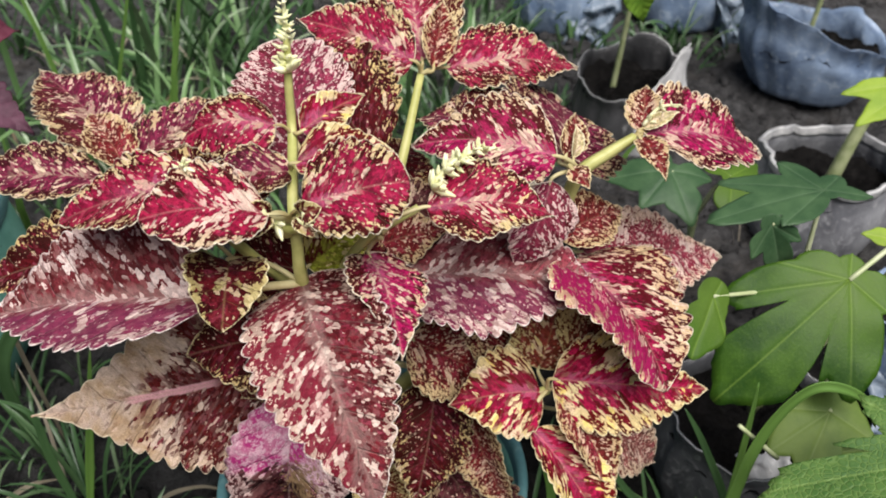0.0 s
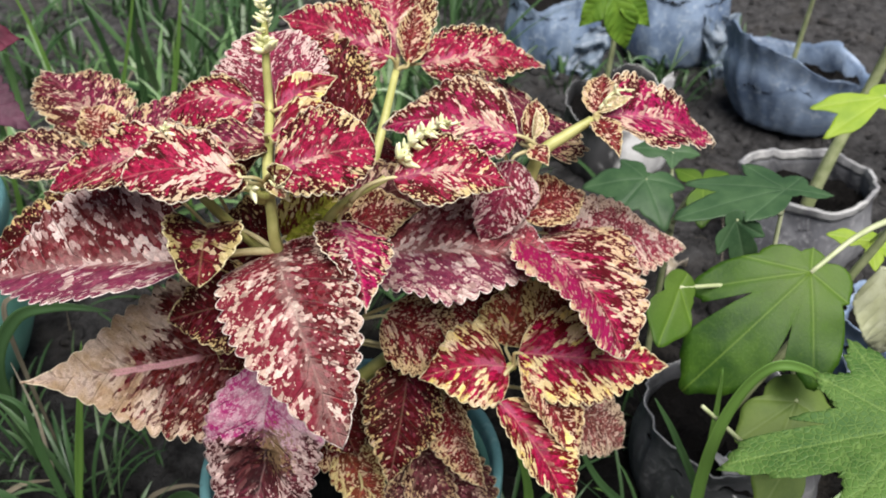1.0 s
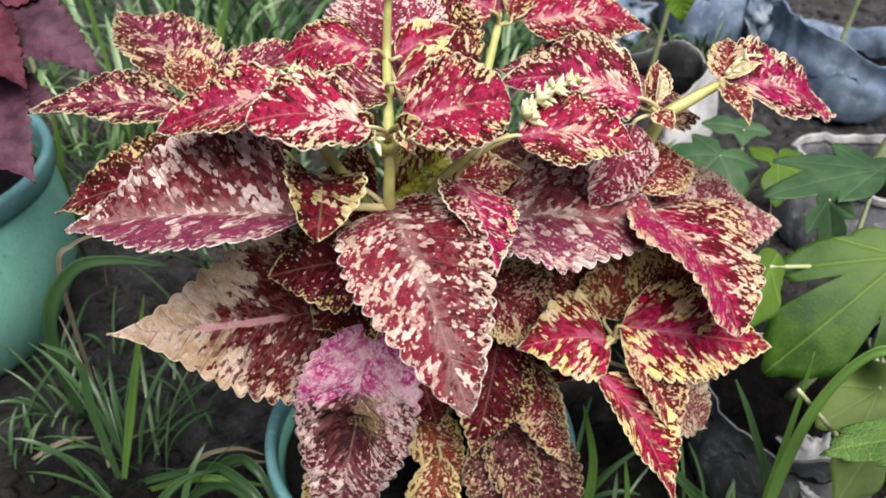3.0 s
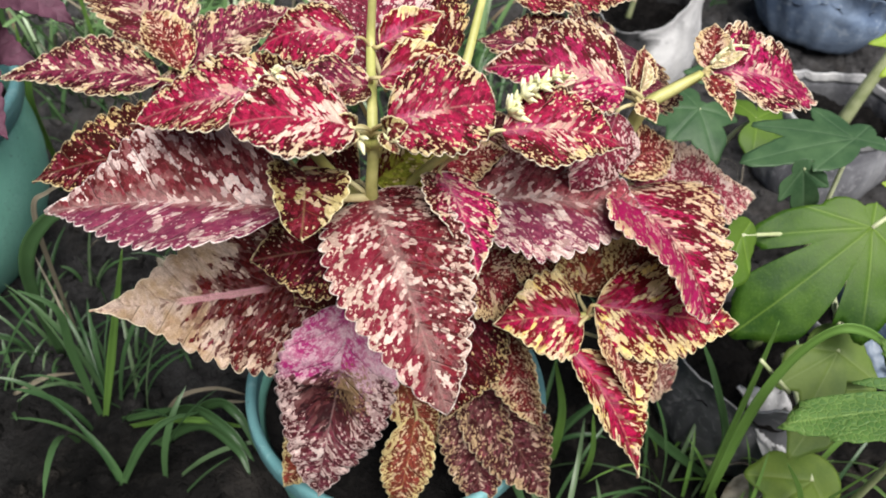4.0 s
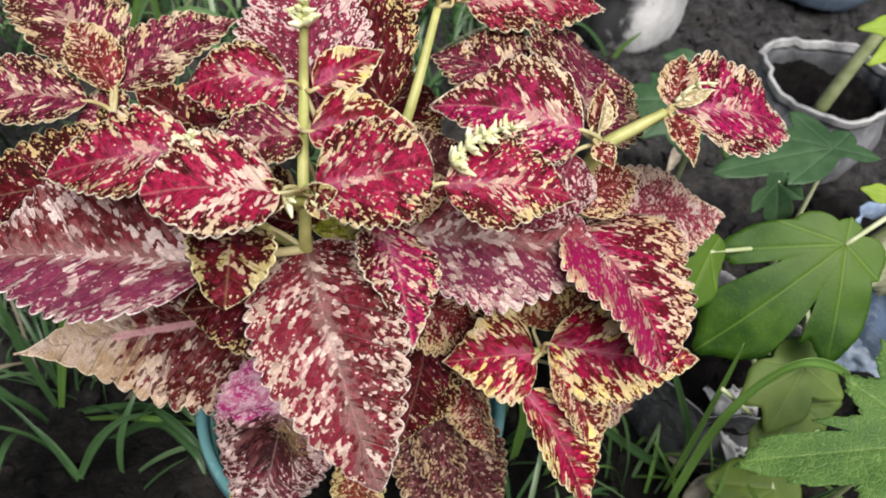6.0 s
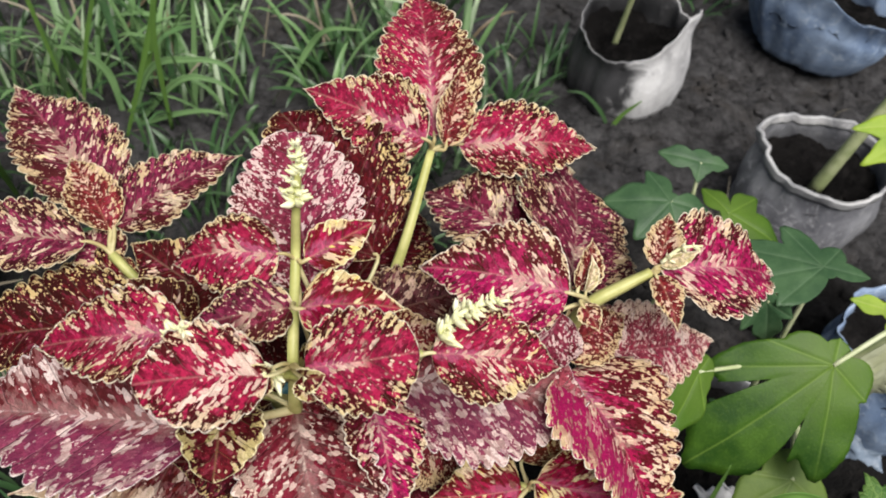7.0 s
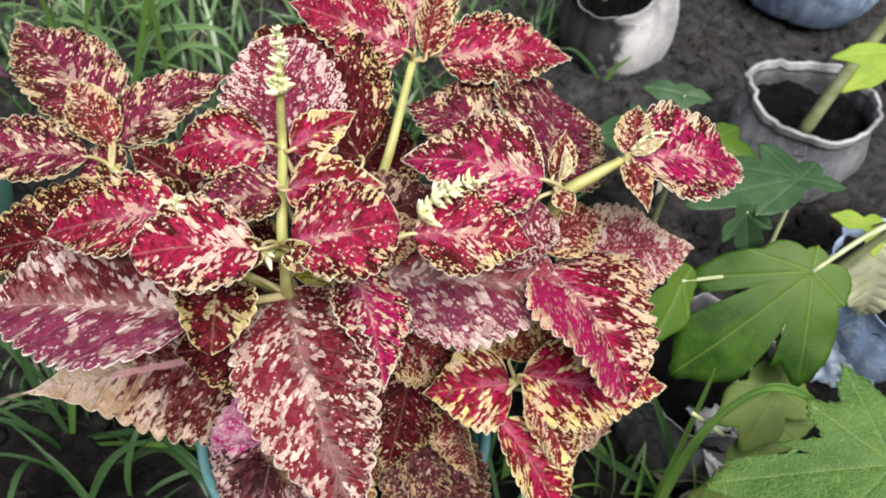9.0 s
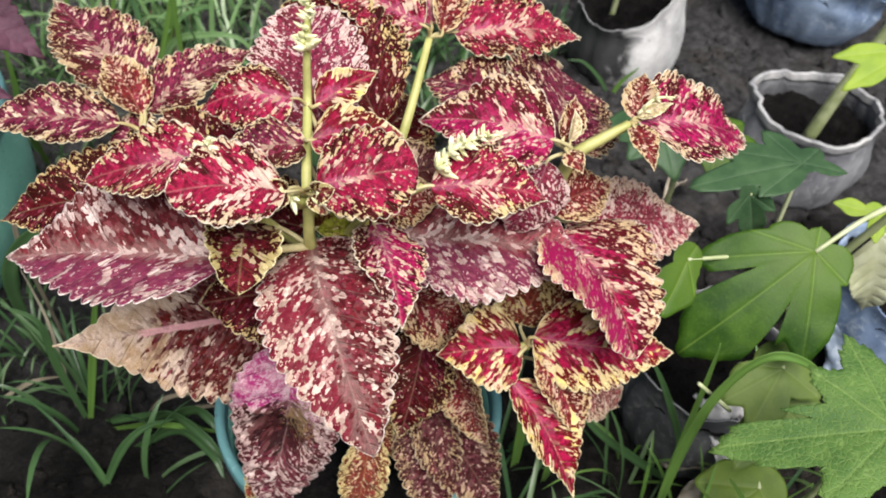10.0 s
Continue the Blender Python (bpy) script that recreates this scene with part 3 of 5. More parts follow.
def tube(points, radii, steps=6, sides=8, square=0.0, origin=(0, 0, 0)):
    """Verts and faces of a tapering stalk along points; square gives it four ridges."""
    line = spline(points, steps)
    n = len(line)
    verts, faces = [], []
    o = Vector(origin)
    side = None
    for i, c in enumerate(line):
        d = (line[min(i + 1, n - 1)] - line[max(i - 1, 0)]).normalized()
        if side is None:
            side = d.orthogonal().normalized()
        side = (side - d * side.dot(d)).normalized()
        other = d.cross(side)
        f = i / (n - 1) * (len(radii) - 1)
        k = min(int(f), len(radii) - 2)
        r = radii[k] + (radii[k + 1] - radii[k]) * (f - k)
        for s in range(sides):
            a = 2 * math.pi * s / sides
            rr = r * (1 + square * math.cos(4 * a))
            verts.append(c - o + side * (rr * math.cos(a)) + other * (rr * math.sin(a)))
    for i in range(n - 1):
        for s in range(sides):
            t = (s + 1) % sides
            faces.append((i * sides + s, i * sides + t, (i + 1) * sides + t, (i + 1) * sides + s))
    faces.append(tuple(range(sides - 1, -1, -1)))
    faces.append(tuple((n - 1) * sides + s for s in range(sides)))
    return verts, faces


def stalk(name, points, radii, material, parent, square=0.0, steps=6, sides=8, label=""):
    o = WORLD[parent.name].translation
    v, f = tube(points, radii, steps, sides, square, o)
    return part(name, mesh_of(name, v, f, [material]), parent, Matrix.Translation(o), label)


def set_coords(me, co, aux):
    for key, data in (("leafco", co), ("leafaux", aux)):
        at = me.attributes.new(key, "FLOAT_VECTOR", "POINT")
        at.data.foreach_set("vector", np.asarray(data, dtype=np.float32).ravel())


def leaf_mesh(name, ln, width, mats, bend=0.12, fold=0.20, curl=0.0, wave=0.035, twist=0.0, round_=0.60, taper=1.22,
              tooth=0.060, quilt=1.0, seed=0, droop=0.0, pitch=0.0, dent=None):
    """A toothed ovate blade from (0,0,0) to (0,ln,0): arched, folded along its midrib, quilted between its side veins."""
    rng = random.Random(seed)
    teeth = max(7, round(ln / (pitch or 0.0044 + 0.028 * ln)))
    rows, half = teeth * 6, 9
    us = [(abs(k) / half) ** 0.8 * (1 if k > 0 else -1) for k in range(-half, half + 1)]
    peak = round_ / (round_ + taper)
    norm = 1 / (peak ** round_ * (1 - peak) ** taper)
    phase, nw = rng.uniform(0, 6.28), rng.uniform(1.6, 2.6)
    jag = [rng.uniform(0.75, 1.2) for _ in range(2 * teeth + 4)]
    spacing = max(0.009, ln / 7.5)
    verts, co, aux = [], [], []
    for i in range(rows + 1):
        v = i / rows
        h = 0.5 * width * norm * max(v, 1e-4) ** round_ * max(1 - v, 1e-4) ** taper
        amp = tooth * width * min(1, v / 0.10) * min(1, (1 - v) / 0.06) * min(1, h / (0.34 * width))
        for u in us:
            s = 1 if u > 0 else -1
            tv = teeth * (v - 0.012 * s)
            bite = (abs(math.sin(math.pi * tv)) ** 0.7 - 0.55) * jag[int(tv) % teeth + (teeth if s > 0 else 0)]
            edge = h * (1 + 0.035 * math.sin(9 * v + phase * s)) + amp * bite
            x = u * max(edge, 0.0002)
            a = abs(u)
            z = bend * ln * 4 * v * (1 - v) + fold * abs(x) - curl * x * x / width * 4
            z += wave * width * a * a * math.sin(2 * math.pi * nw * v + phase + 1.3 * s)
            z -= droop * ln * max(0.0, v - 0.45) ** 2 * (1 - v) * 4
            ph = (v * ln - 0.72 * abs(x)) / spacing + (0.0 if s > 0 else 0.35)
            body = a * (1 - a ** 4) * 2
            z -= quilt * 0.0013 * (ln / 0.1) * math.exp(-((ph % 1.0) - 0.5) ** 2 / 0.02) * body
            z -= quilt * 0.0005 * (ln / 0.1) * math.exp(-(x / 0.0016) ** 2)
            z += quilt * (0.0016 * noise.noise((x * 70 + seed, v * ln * 70, seed * 1.7)) + 0.0006 * noise.noise((x * 210 + seed, v * ln * 210, seed))) * a
            if dent:
                near = math.exp(-((u - dent[0]) / 0.45) ** 2 - ((v - dent[1]) / 0.13) ** 2)
                z += near * (-0.017 + 0.012 * noise.noise((x * 110, v * ln * 110, seed)) + 0.005 * noise.noise((x * 330, v * ln * 330, seed)))
            ca, sa = math.cos(twist * v), math.sin(twist * v)
            verts.append((x * ca + z * sa, v * ln + 0.2 * amp * bite * a, z * ca - x * sa))
            co.append((x, v * ln, a))
            aux.append((ph, v, max(edge, 0.0002)))
    c = len(us)
    faces = []
    for i in range(rows):
        for k in range(c - 1):
            faces.append((i * c + k, i * c + k + 1, (i + 1) * c + k + 1, (i + 1) * c + k))
    me = mesh_of(name, verts, faces, mats)
    set_coords(me, co, aux)
    return me


def thicken(ob, t=0.0005, offset=1):
    md = ob.modifiers.new("thickness", "SOLIDIFY")
    md.thickness, md.offset, md.material_offset = t, -1, offset


COUNT = [0]


def coleus_leaf(plant, kind, base, tip, normal, width, to=None, label="", petiole=0.0011, **shape):
    """One leaf of a coleus, with its petiole down to a node of the stem."""
    COUNT[0] += 1
    rot, b, ln = basis(base, tip, normal)
    seed = shape.pop("seed", COUNT[0])
    me = leaf_mesh("leaf", ln, width, [COL[kind], UNDER], seed=seed, **shape)
    ob = part("leaf", me, plant, Matrix.Translation(b) @ rot, label)
    thicken(ob)
    if to is not None:
        y = (Vector(tip) - b).normalized()
        end = Vector(to)
        mid = b.lerp(end, 0.5) + (Vector((0, 0, 0.002)) - y * 0.004) * min(1.0, (end - b).length / 0.03)
        v, f = tube([b + y * 0.004, b - y * 0.002, mid, end], [petiole * 0.8, petiole, petiole * 1.15, petiole * 1.4], 4, 8, 0, b)
        part("petiole", mesh_of("petiole", v, f, [PETIOLE]), ob, Matrix.Translation(b))
    return ob


# ---- ground ----
def ground_height(x, y):
    d = math.hypot(x, y - 0.8)
    f = max(0.0, 1 - d / 6)
    return f * (0.016 * noise.noise((x * 3.1, y * 3.1, 0.3)) + 0.014 * noise.noise((x * 11, y * 11, 4.0)) + 0.015 * noise.noise((x * 24, y * 24, 8.0)) + 0.014 * abs(noise.noise((x * 44, y * 44, 2.0))) - 0.004)


def build_ground():
    xs = sorted({round(-1.6 + 0.01 * i, 3) for i in range(321)} | {s * k for k in (2, 2.6, 3.5, 5, 8, 14, 30, 80, 300) for s in (-1, 1)})
    ys = sorted({round(-0.4 + 0.01 * i, 3) for i in range(281)} | {-300, -80, -30, -14, -8, -5, -3, -1.6, 3.4, 4.2, 5.5, 8, 14, 30, 80, 300})
    verts = [(x, y, ground_height(x, y)) for y in ys for x in xs]
    w = len(xs)
    faces = [(j * w + i, j * w + i + 1, (j + 1) * w + i + 1, (j + 1) * w + i) for j in range(len(ys) - 1) for i in range(w - 1)]
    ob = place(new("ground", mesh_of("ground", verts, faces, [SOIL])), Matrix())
    tagged(ob, "dark damp garden soil with shade in its colour near the pots, bare and crumbly between weeds", "soil", kind="structure")


build_ground()


def build_crumbs():
    rng = random.Random(5)
    verts, faces = [], []
    ico = bmesh.new()
    bmesh.ops.create_icosphere(ico, subdivisions=2, radius=1)
    base = [v.co.copy() for v in ico.verts]
    tri = [tuple(v.index for v in f.verts) for f in ico.faces]
    ico.free()
    for k in range(15000):
        x, y = rng.uniform(-1.0, 1.0), rng.uniform(0.15, 2.0)
        r = 0.0012 + 0.010 * rng.random() ** 5 if k % 24 else rng.uniform(0.006, 0.012)
        o, first = Vector((x, y, ground_height(x, y) + r * 0.05)), len(verts)
        s = Vector((rng.uniform(0.7, 1.3), rng.uniform(0.7, 1.3), rng.uniform(0.5, 0.9))) * r
        for c in base:
            j = 1 + 0.55 * noise.noise(c * 1.3 + o * 90) + 0.35 * noise.noise(c * 3.1 + o * 70)
            verts.append(o + Vector((c.x * s.x, c.y * s.y, c.z * s.z)) * j)
        faces += [tuple(i + first for i in f) for f in tri]
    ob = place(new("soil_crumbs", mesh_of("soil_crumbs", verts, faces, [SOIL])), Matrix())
    tagged(ob, "loose crumbs and clods of dark soil on the ground", "soil", kind="stuff")


build_crumbs()


# ---- grass ----
def blade(verts, faces, root, heading, length, width, lean, sag, rng, segs=9):
    """One grass blade: a folded, tapering strip that rises and bends over."""
    k = len(verts)
    d = Vector((math.cos(heading), math.sin(heading), 0))
    s = Vector((-d.y, d.x, 0))
    p, a = Vector(root), lean
    tw = rng.uniform(-0.7, 0.7)
    for i in range(segs + 1):
        t = i / segs
        w = width * (0.55 + 0.9 * t) * (1 - t) ** 0.6 if t < 1 else 0.0001
        up = Vector((0, 0, 1))
        step = d * math.sin(a) + up * math.cos(a)
        nrm = (up * math.sin(a) - d * math.cos(a))
        q = s * math.cos(tw * t) + nrm * math.sin(tw * t)
        verts += [p - q * w + nrm * (0.25 * w), p + nrm * (-0.1 * w), p + q * w + nrm * (0.25 * w)]
        p = p + step * (length / segs)
        a += sag * (0.4 + 1.2 * t) / segs
    for i in range(segs):
        a0, b0 = k + 3 * i, k + 3 * i + 3
        faces += [(a0, a0 + 1, b0 + 1, b0), (a0 + 1, a0 + 2, b0 + 2, b0 + 1)]


def grass_patch(name, spots, seed, material, label, length=(0.12, 0.32), width=(0.0020, 0.0050), each=(9, 18)):
    """Tufts of grass at spots (x, y, spread)."""
    rng = random.Random(seed)
    verts, faces = [], []
    for x, y, spread in spots:
        for _ in range(rng.randint(*each)):
            a, r = rng.uniform(0, 6.283), spread * rng.random() ** 0.7
            px, py = x + r * math.cos(a), y + r * math.sin(a)
            blade(verts, faces, (px, py, ground_height(px, py) - 0.004), a + rng.uniform(-0.8, 0.8), rng.uniform(*length), rng.uniform(*width),
                  rng.uniform(0.05, 0.65), rng.uniform(0.3, 2.1), rng)
    ob = place(new(name, mesh_of(name, verts, faces, [material])), Matrix())
    return tagged(ob, label, "grass", kind="stuff")


def scatter(n, x0, x1, y0, y1, spread, seed, keep=None):
    rng = random.Random(seed)
    out = []
    while len(out) < n:
        x, y = rng.uniform(x0, x1), rng.uniform(y0, y1)
        if keep is None or keep(x, y):
            out.append((x, y, spread))
    return out


grass_patch("grass", scatter(50, -1.5, 0.20, 1.18, 2.8, 0.05, 3), 11, GRASS, "broad-bladed green grass in loose tufts on the soil", (0.14, 0.34), (0.0050, 0.0095), (4, 8))
grass_patch("grass", scatter(14, -0.56, -0.12, 0.98, 1.12, 0.03, 31), 41, GRASS_BACK, "arching grass blades standing among the tufts", (0.08, 0.18), (0.0030, 0.0062), (5, 9))
grass_patch("grass", scatter(26, -0.80, 0.06, 1.08, 1.40, 0.04, 32), 43, GRASS_BACK, "arching grass blades standing among the tufts", (0.12, 0.24), (0.0046, 0.0090), (2, 5))
grass_patch("weeds", scatter(95, -1.0, 0.12, 1.02, 2.1, 0.05, 35), 45, GRASS, "low dark green weeds and grass covering the soil", (0.04, 0.11), (0.0030, 0.0070), (9, 15))
grass_patch("weeds", scatter(60, -0.52, 0.20, 0.74, 1.22, 0.05, 37), 47, GRASS, "low dark green weeds behind the coleus", (0.03, 0.09), (0.0026, 0.0055), (6, 11))
# more weeds than grow here, added to darken the shaded gap between the bags
grass_patch("weeds", scatter(34, -0.05, 0.62, 1.40, 1.56, 0.05, 36), 46, GRASS, "low dark green weeds between the polythene bags, partly added in place of shade", (0.04, 0.11), (0.0028, 0.0060), (7, 12))
grass_patch("dry_grass", scatter(26, -0.9, 0.1, 0.95, 1.6, 0.06, 34), 44, STRAW, "dead bleached grass blades among the green ones", (0.06, 0.16), (0.0020, 0.0042), (1, 3))
grass_patch("grass", scatter(12, -0.75, -0.20, 0.34, 0.92, 0.04, 4, lambda x, y: (x + 0.57) ** 2 + (y - 0.65) ** 2 > 0.03 and (x + 0.06) ** 2 + (y - 0.41) ** 2 > 0.026), 12, GRASS, "short grass and weeds between the pots", (0.06, 0.16), (0.0022, 0.0050), (4, 7))
grass_patch("weeds", scatter(14, -0.44, -0.22, 0.46, 0.66, 0.03, 39), 49, GRASS, "low dark green weeds beside the teal pot", (0.03, 0.09), (0.0014, 0.0034), (4, 8))
grass_patch("grass", [(-0.312, 0.463, 0.016), (-0.300, 0.468, 0.014), (-0.325, 0.472, 0.012)], 21, GRASS, "upright tuft of slender grass with reddish bases", (0.08, 0.16), (0.0012, 0.0030), (2, 4))
grass_patch("grass", scatter(20, -0.05, 0.55, 1.45, 2.6, 0.05, 6), 13, GRASS, "grass behind the plant bags", (0.10, 0.26), (0.0022, 0.005))
grass_patch("grass", scatter(12, 0.05, 0.34, 0.28, 0.62, 0.03, 7), 14, GRASS, "grass blades beside the plant bags", (0.07, 0.17), (0.0018, 0.0036), (4, 8))
grass_patch("dry_grass", scatter(60, -0.8, 0.8, 0.3, 1.9, 0.06, 8), 15, STRAW, "dry straw and dead stalks lying on the soil", (0.03, 0.10), (0.0005, 0.0012), (1, 3))


def shoot(points, width, material, label, fold=0.35):
    """A single long grass blade along a line, folded down its middle."""
    line = spline(points, 8)
    n = len(line)
    o = line[0].copy()
    verts, faces = [], []
    for i, c in enumerate(line):
        t = i / (n - 1)
        d = (line[min(i + 1, n - 1)] - line[max(i - 1, 0)]).normalized()
        s = d.cross(Vector((0.25, -1, 0.35))).normalized()
        nr = s.cross(d)
        w = width * min(1, 0.45 + 1.6 * t) * (1 - t) ** 0.55 if t < 1 else 0.0001
        verts += [c - o - s * w + nr * fold * w, c - o - s * w * 0.5 + nr * fold * w * 0.35, c - o, c - o + s * w * 0.5 + nr * fold * w * 0.35, c - o + s * w + nr * fold * w]
    for i in range(n - 1):
        for k in range(4):
            a = 5 * i + k
            faces.append((a, a + 1, a + 6, a + 5))
    ob = place(new("grass_blade", mesh_of("grass_blade", verts, faces, [material])), Matrix.Translation(o))
    thicken(ob, 0.0004, 0)
    return tagged(ob, label, "grass", "grass blades by the bags")


shoot([(0.235, 0.40, 0.0), (0.203, 0.36, 0.098), (0.201, 0.36, 0.20), (0.210, 0.36, 0.26), (0.230, 0.36, 0.291), (0.260, 0.36, 0.282), (0.278, 0.36, 0.253)], 0.0068, GRASS_NEAR, "broad green grass blade arching over")
shoot([(0.232, 0.41, 0.0), (0.222, 0.40, 0.095), (0.218, 0.40, 0.196), (0.215, 0.40, 0.252)], 0.0048, GRASS_NEAR, "upright green grass blade with a pointed tip")
shoot([(0.25, 0.43, -0.005), (0.20, 0.425, 0.045), (0.15, 0.42, 0.102), (0.12, 0.42, 0.16)], 0.0055, GRASS, "dark green grass blade leaning over the soil")
shoot([(0.25, 0.45, 0.0), (0.232, 0.42, 0.083), (0.20, 0.42, 0.16), (0.178, 0.42, 0.203)], 0.0048, GRASS, "grass blade beside the black bag")
shoot([(0.092, 0.43, -0.01), (0.090, 0.425, 0.06), (0.085, 0.42, 0.113), (0.07, 0.42, 0.17)], 0.0060, GRASS_NEAR, "grass blade in front of the teal pot")
shoot([(0.12, 0.42, 0.0), (0.115, 0.40, 0.05), (0.11, 0.39, 0.10), (0.10, 0.385, 0.15)], 0.0045, GRASS_NEAR, "short grass blade by the pot")


shoot([(0.30, 0.36, 0.0), (0.285, 0.352, 0.06), (0.262, 0.345, 0.12), (0.235, 0.34, 0.165)], 0.0040, GRASS_NEAR, "slim green grass blade under the vine leaf")
shoot([(0.27, 0.355, 0.0), (0.272, 0.345, 0.07), (0.278, 0.335, 0.13), (0.292, 0.33, 0.18)], 0.0040, GRASS_NEAR, "slim green grass blade under the vine leaf")
grass_patch("grass", scatter(7, 0.20, 0.36, 0.30, 0.44, 0.02, 71), 72, GRASS_NEAR, "fresh grass below the vine leaf", (0.06, 0.15), (0.0018, 0.0040), (4, 7))


def dry_leaf(at, size, turn, label):
    """A dead leaf or husk, dry and rolled at its edges."""
    me = leaf_mesh("dry_leaf", size, size * 0.4, [HUSK, HUSK], seed=int(turn * 10), bend=0.18, fold=0.1, curl=-0.5, wave=0.12, tooth=0.02)
    ob = place(new("dry_leaf", me), Matrix.Translation(at) @ pose(0, 0, 0, 8, 12, turn))
    thicken(ob, 0.0006, 0)
    tagged(ob, label, "dead leaf", "dead leaves on the soil")


dry_leaf((0.245, 0.395, 0.012), 0.060, -60, "pale dry curled leaf lying on the soil")
dry_leaf((0.235, 0.44, 0.016), 0.075, -95, "brown dry curled leaf beside the black bag")
dry_leaf((-0.30, 0.62, 0.010), 0.050, 30, "pale dry curled leaf lying on the soil")
dry_leaf((0.33, 0.86, 0.010), 0.050, 140, "pale dry curled leaf lying on the soil")
dry_leaf((0.13, 0.95, 0.010), 0.055, 20, "brown dry curled leaf among the grass")


shoot([(0.257, 1.06, 0.0), (0.238, 1.06, 0.032), (0.208, 1.06, 0.060), (0.183, 1.06, 0.062)], 0.0035, GRASS, "pale grass blade arching in front of the white bag")
shoot([(0.257, 1.06, 0.0), (0.268, 1.06, 0.030), (0.290, 1.06, 0.058)], 0.0050, GRASS_NEAR, "short fresh grass blade in front of the white bag")
shoot([(-0.396, 0.95, -0.005), (-0.358, 0.95, 0.11), (-0.328, 0.95, 0.207), (-0.305, 0.95, 0.30), (-0.29, 0.96, 0.38)], 0.0042, GRASS_NEAR, "tall upright green grass stem")
shoot([(-0.459, 0.975, -0.005), (-0.431, 0.975, 0.116), (-0.404, 0.975, 0.20), (-0.367, 0.97, 0.31), (-0.35, 0.97, 0.37)], 0.0034, GRASS_NEAR, "tall upright green grass stem")
shoot([(-0.46, 0.97, 0.0), (-0.474, 0.95, 0.225), (-0.485, 0.95, 0.302), (-0.50, 0.95, 0.36)], 0.0034, GRASS_NEAR, "tall upright green grass stem")
shoot([(-0.34, 0.97, 0.0), (-0.334, 0.95, 0.171), (-0.315, 0.95, 0.261), (-0.300, 0.95, 0.32)], 0.0042, GRASS_NEAR, "tall upright green grass stem")
shoot([(-0.410, 0.985, -0.01), (-0.379, 1.0, 0.054), (-0.350, 1.0, 0.151), (-0.335, 1.01, 0.26)], 0.0058, GRASS_NEAR, "bright green grass blade growing from the soil")
shoot([(-0.397, 0.975, -0.005), (-0.358, 0.98, 0.092), (-0.311, 0.98, 0.113), (-0.261, 0.98, 0.108), (-0.236, 0.98, 0.051)], 0.0058, GRASS_BACK, "broad grey-green arching grass blade")
shoot([(-0.393, 0.975, -0.005), (-0.327, 0.98, 0.077), (-0.281, 0.98, 0.085), (-0.249, 0.98, 0.064)], 0.0055, GRASS_BACK, "broad grey-green arching grass blade")
shoot([(-0.397, 0.970, -0.005), (-0.350, 0.97, 0.025), (-0.296, 0.97, 0.042), (-0.262, 0.97, 0.038)], 0.0050, GRASS_BACK, "broad grey-green arching grass blade")
shoot([(-0.407, 0.990, -0.005), (-0.420, 1.0, 0.064), (-0.452, 1.0, 0.095), (-0.490, 1.0, 0.099)], 0.0062, GRASS_BACK, "broad grey-green arching grass blade")
shoot([(-0.322, 1.020, -0.01), (-0.320, 1.04, 0.06), (-0.316, 1.05, 0.121), (-0.310, 1.06, 0.22)], 0.0050, GRASS_BACK, "broad grey-green arching grass blade")
shoot([(-0.210, 1.080, -0.005), (-0.178, 1.10, 0.059), (-0.150, 1.10, 0.095), (-0.100, 1.10, 0.10)], 0.0055, GRASS_BACK, "broad grey-green arching grass blade")
shoot([(-0.385, 0.53, 0.0), (-0.371, 0.50, 0.150), (-0.340, 0.50, 0.212), (-0.302, 0.50, 0.226), (-0.258, 0.50, 0.222)], 0.0080, GRASS, "dark green arching grass blade growing from the soil")
shoot([(-0.490, 0.83, -0.005), (-0.485, 0.80, 0.103), (-0.480, 0.80, 0.149), (-0.477, 0.80, 0.210)], 0.0055, GRASS_NEAR, "bright green grass blade growing from the soil")
shoot([(-0.375, 0.55, 0.0), (-0.361, 0.52, 0.190), (-0.343, 0.52, 0.224), (-0.313, 0.52, 0.239)], 0.0028, STRAW, "dry straw-coloured grass blade")
shoot([(-0.338, 0.470, 0.0), (-0.348, 0.488, 0.045), (-0.360, 0.512, 0.090), (-0.383, 0.538, 0.130)], 0.0022, STRAW, "dry straw-coloured grass blade")
shoot([(-0.412, 0.477, 0.006), (-0.382, 0.487, 0.022), (-0.362, 0.503, 0.010)], 0.0032, STRAW, "dry straw-coloured grass blade")
shoot([(-0.252, 0.458, 0.010), (-0.217, 0.458, 0.036), (-0.188, 0.462, 0.036)], 0.0036, STRAW, "dry straw-coloured grass blade")
shoot([(-0.302, 0.452, 0.0), (-0.246, 0.429, 0.050), (-0.211, 0.422, 0.060), (-0.180, 0.424, 0.050)], 0.0052, GRASS_NEAR, "bright green grass blade growing from the soil")
shoot([(-0.262, 0.436, 0.0), (-0.213, 0.433, 0.070), (-0.186, 0.418, 0.080), (-0.165, 0.398, 0.050)], 0.0075, GRASS, "dark green arching grass blade growing from the soil")
shoot([(-0.322, 0.456, 0.0), (-0.300, 0.456, 0.089), (-0.283, 0.456, 0.157), (-0.267, 0.460, 0.224)], 0.0046, GRASS_NEAR, "upright green grass blade with a reddish base")
shoot([(-0.324, 0.458, 0.0), (-0.331, 0.458, 0.095), (-0.333, 0.460, 0.150), (-0.362, 0.464, 0.166)], 0.0050, GRASS, "broad green grass blade bending over at its tip")
shoot([(-0.318, 0.455, 0.0), (-0.281, 0.450, 0.024), (-0.240, 0.448, 0.038), (-0.205, 0.446, 0.020)], 0.0050, GRASS, "dark green arching grass blade growing from the soil")
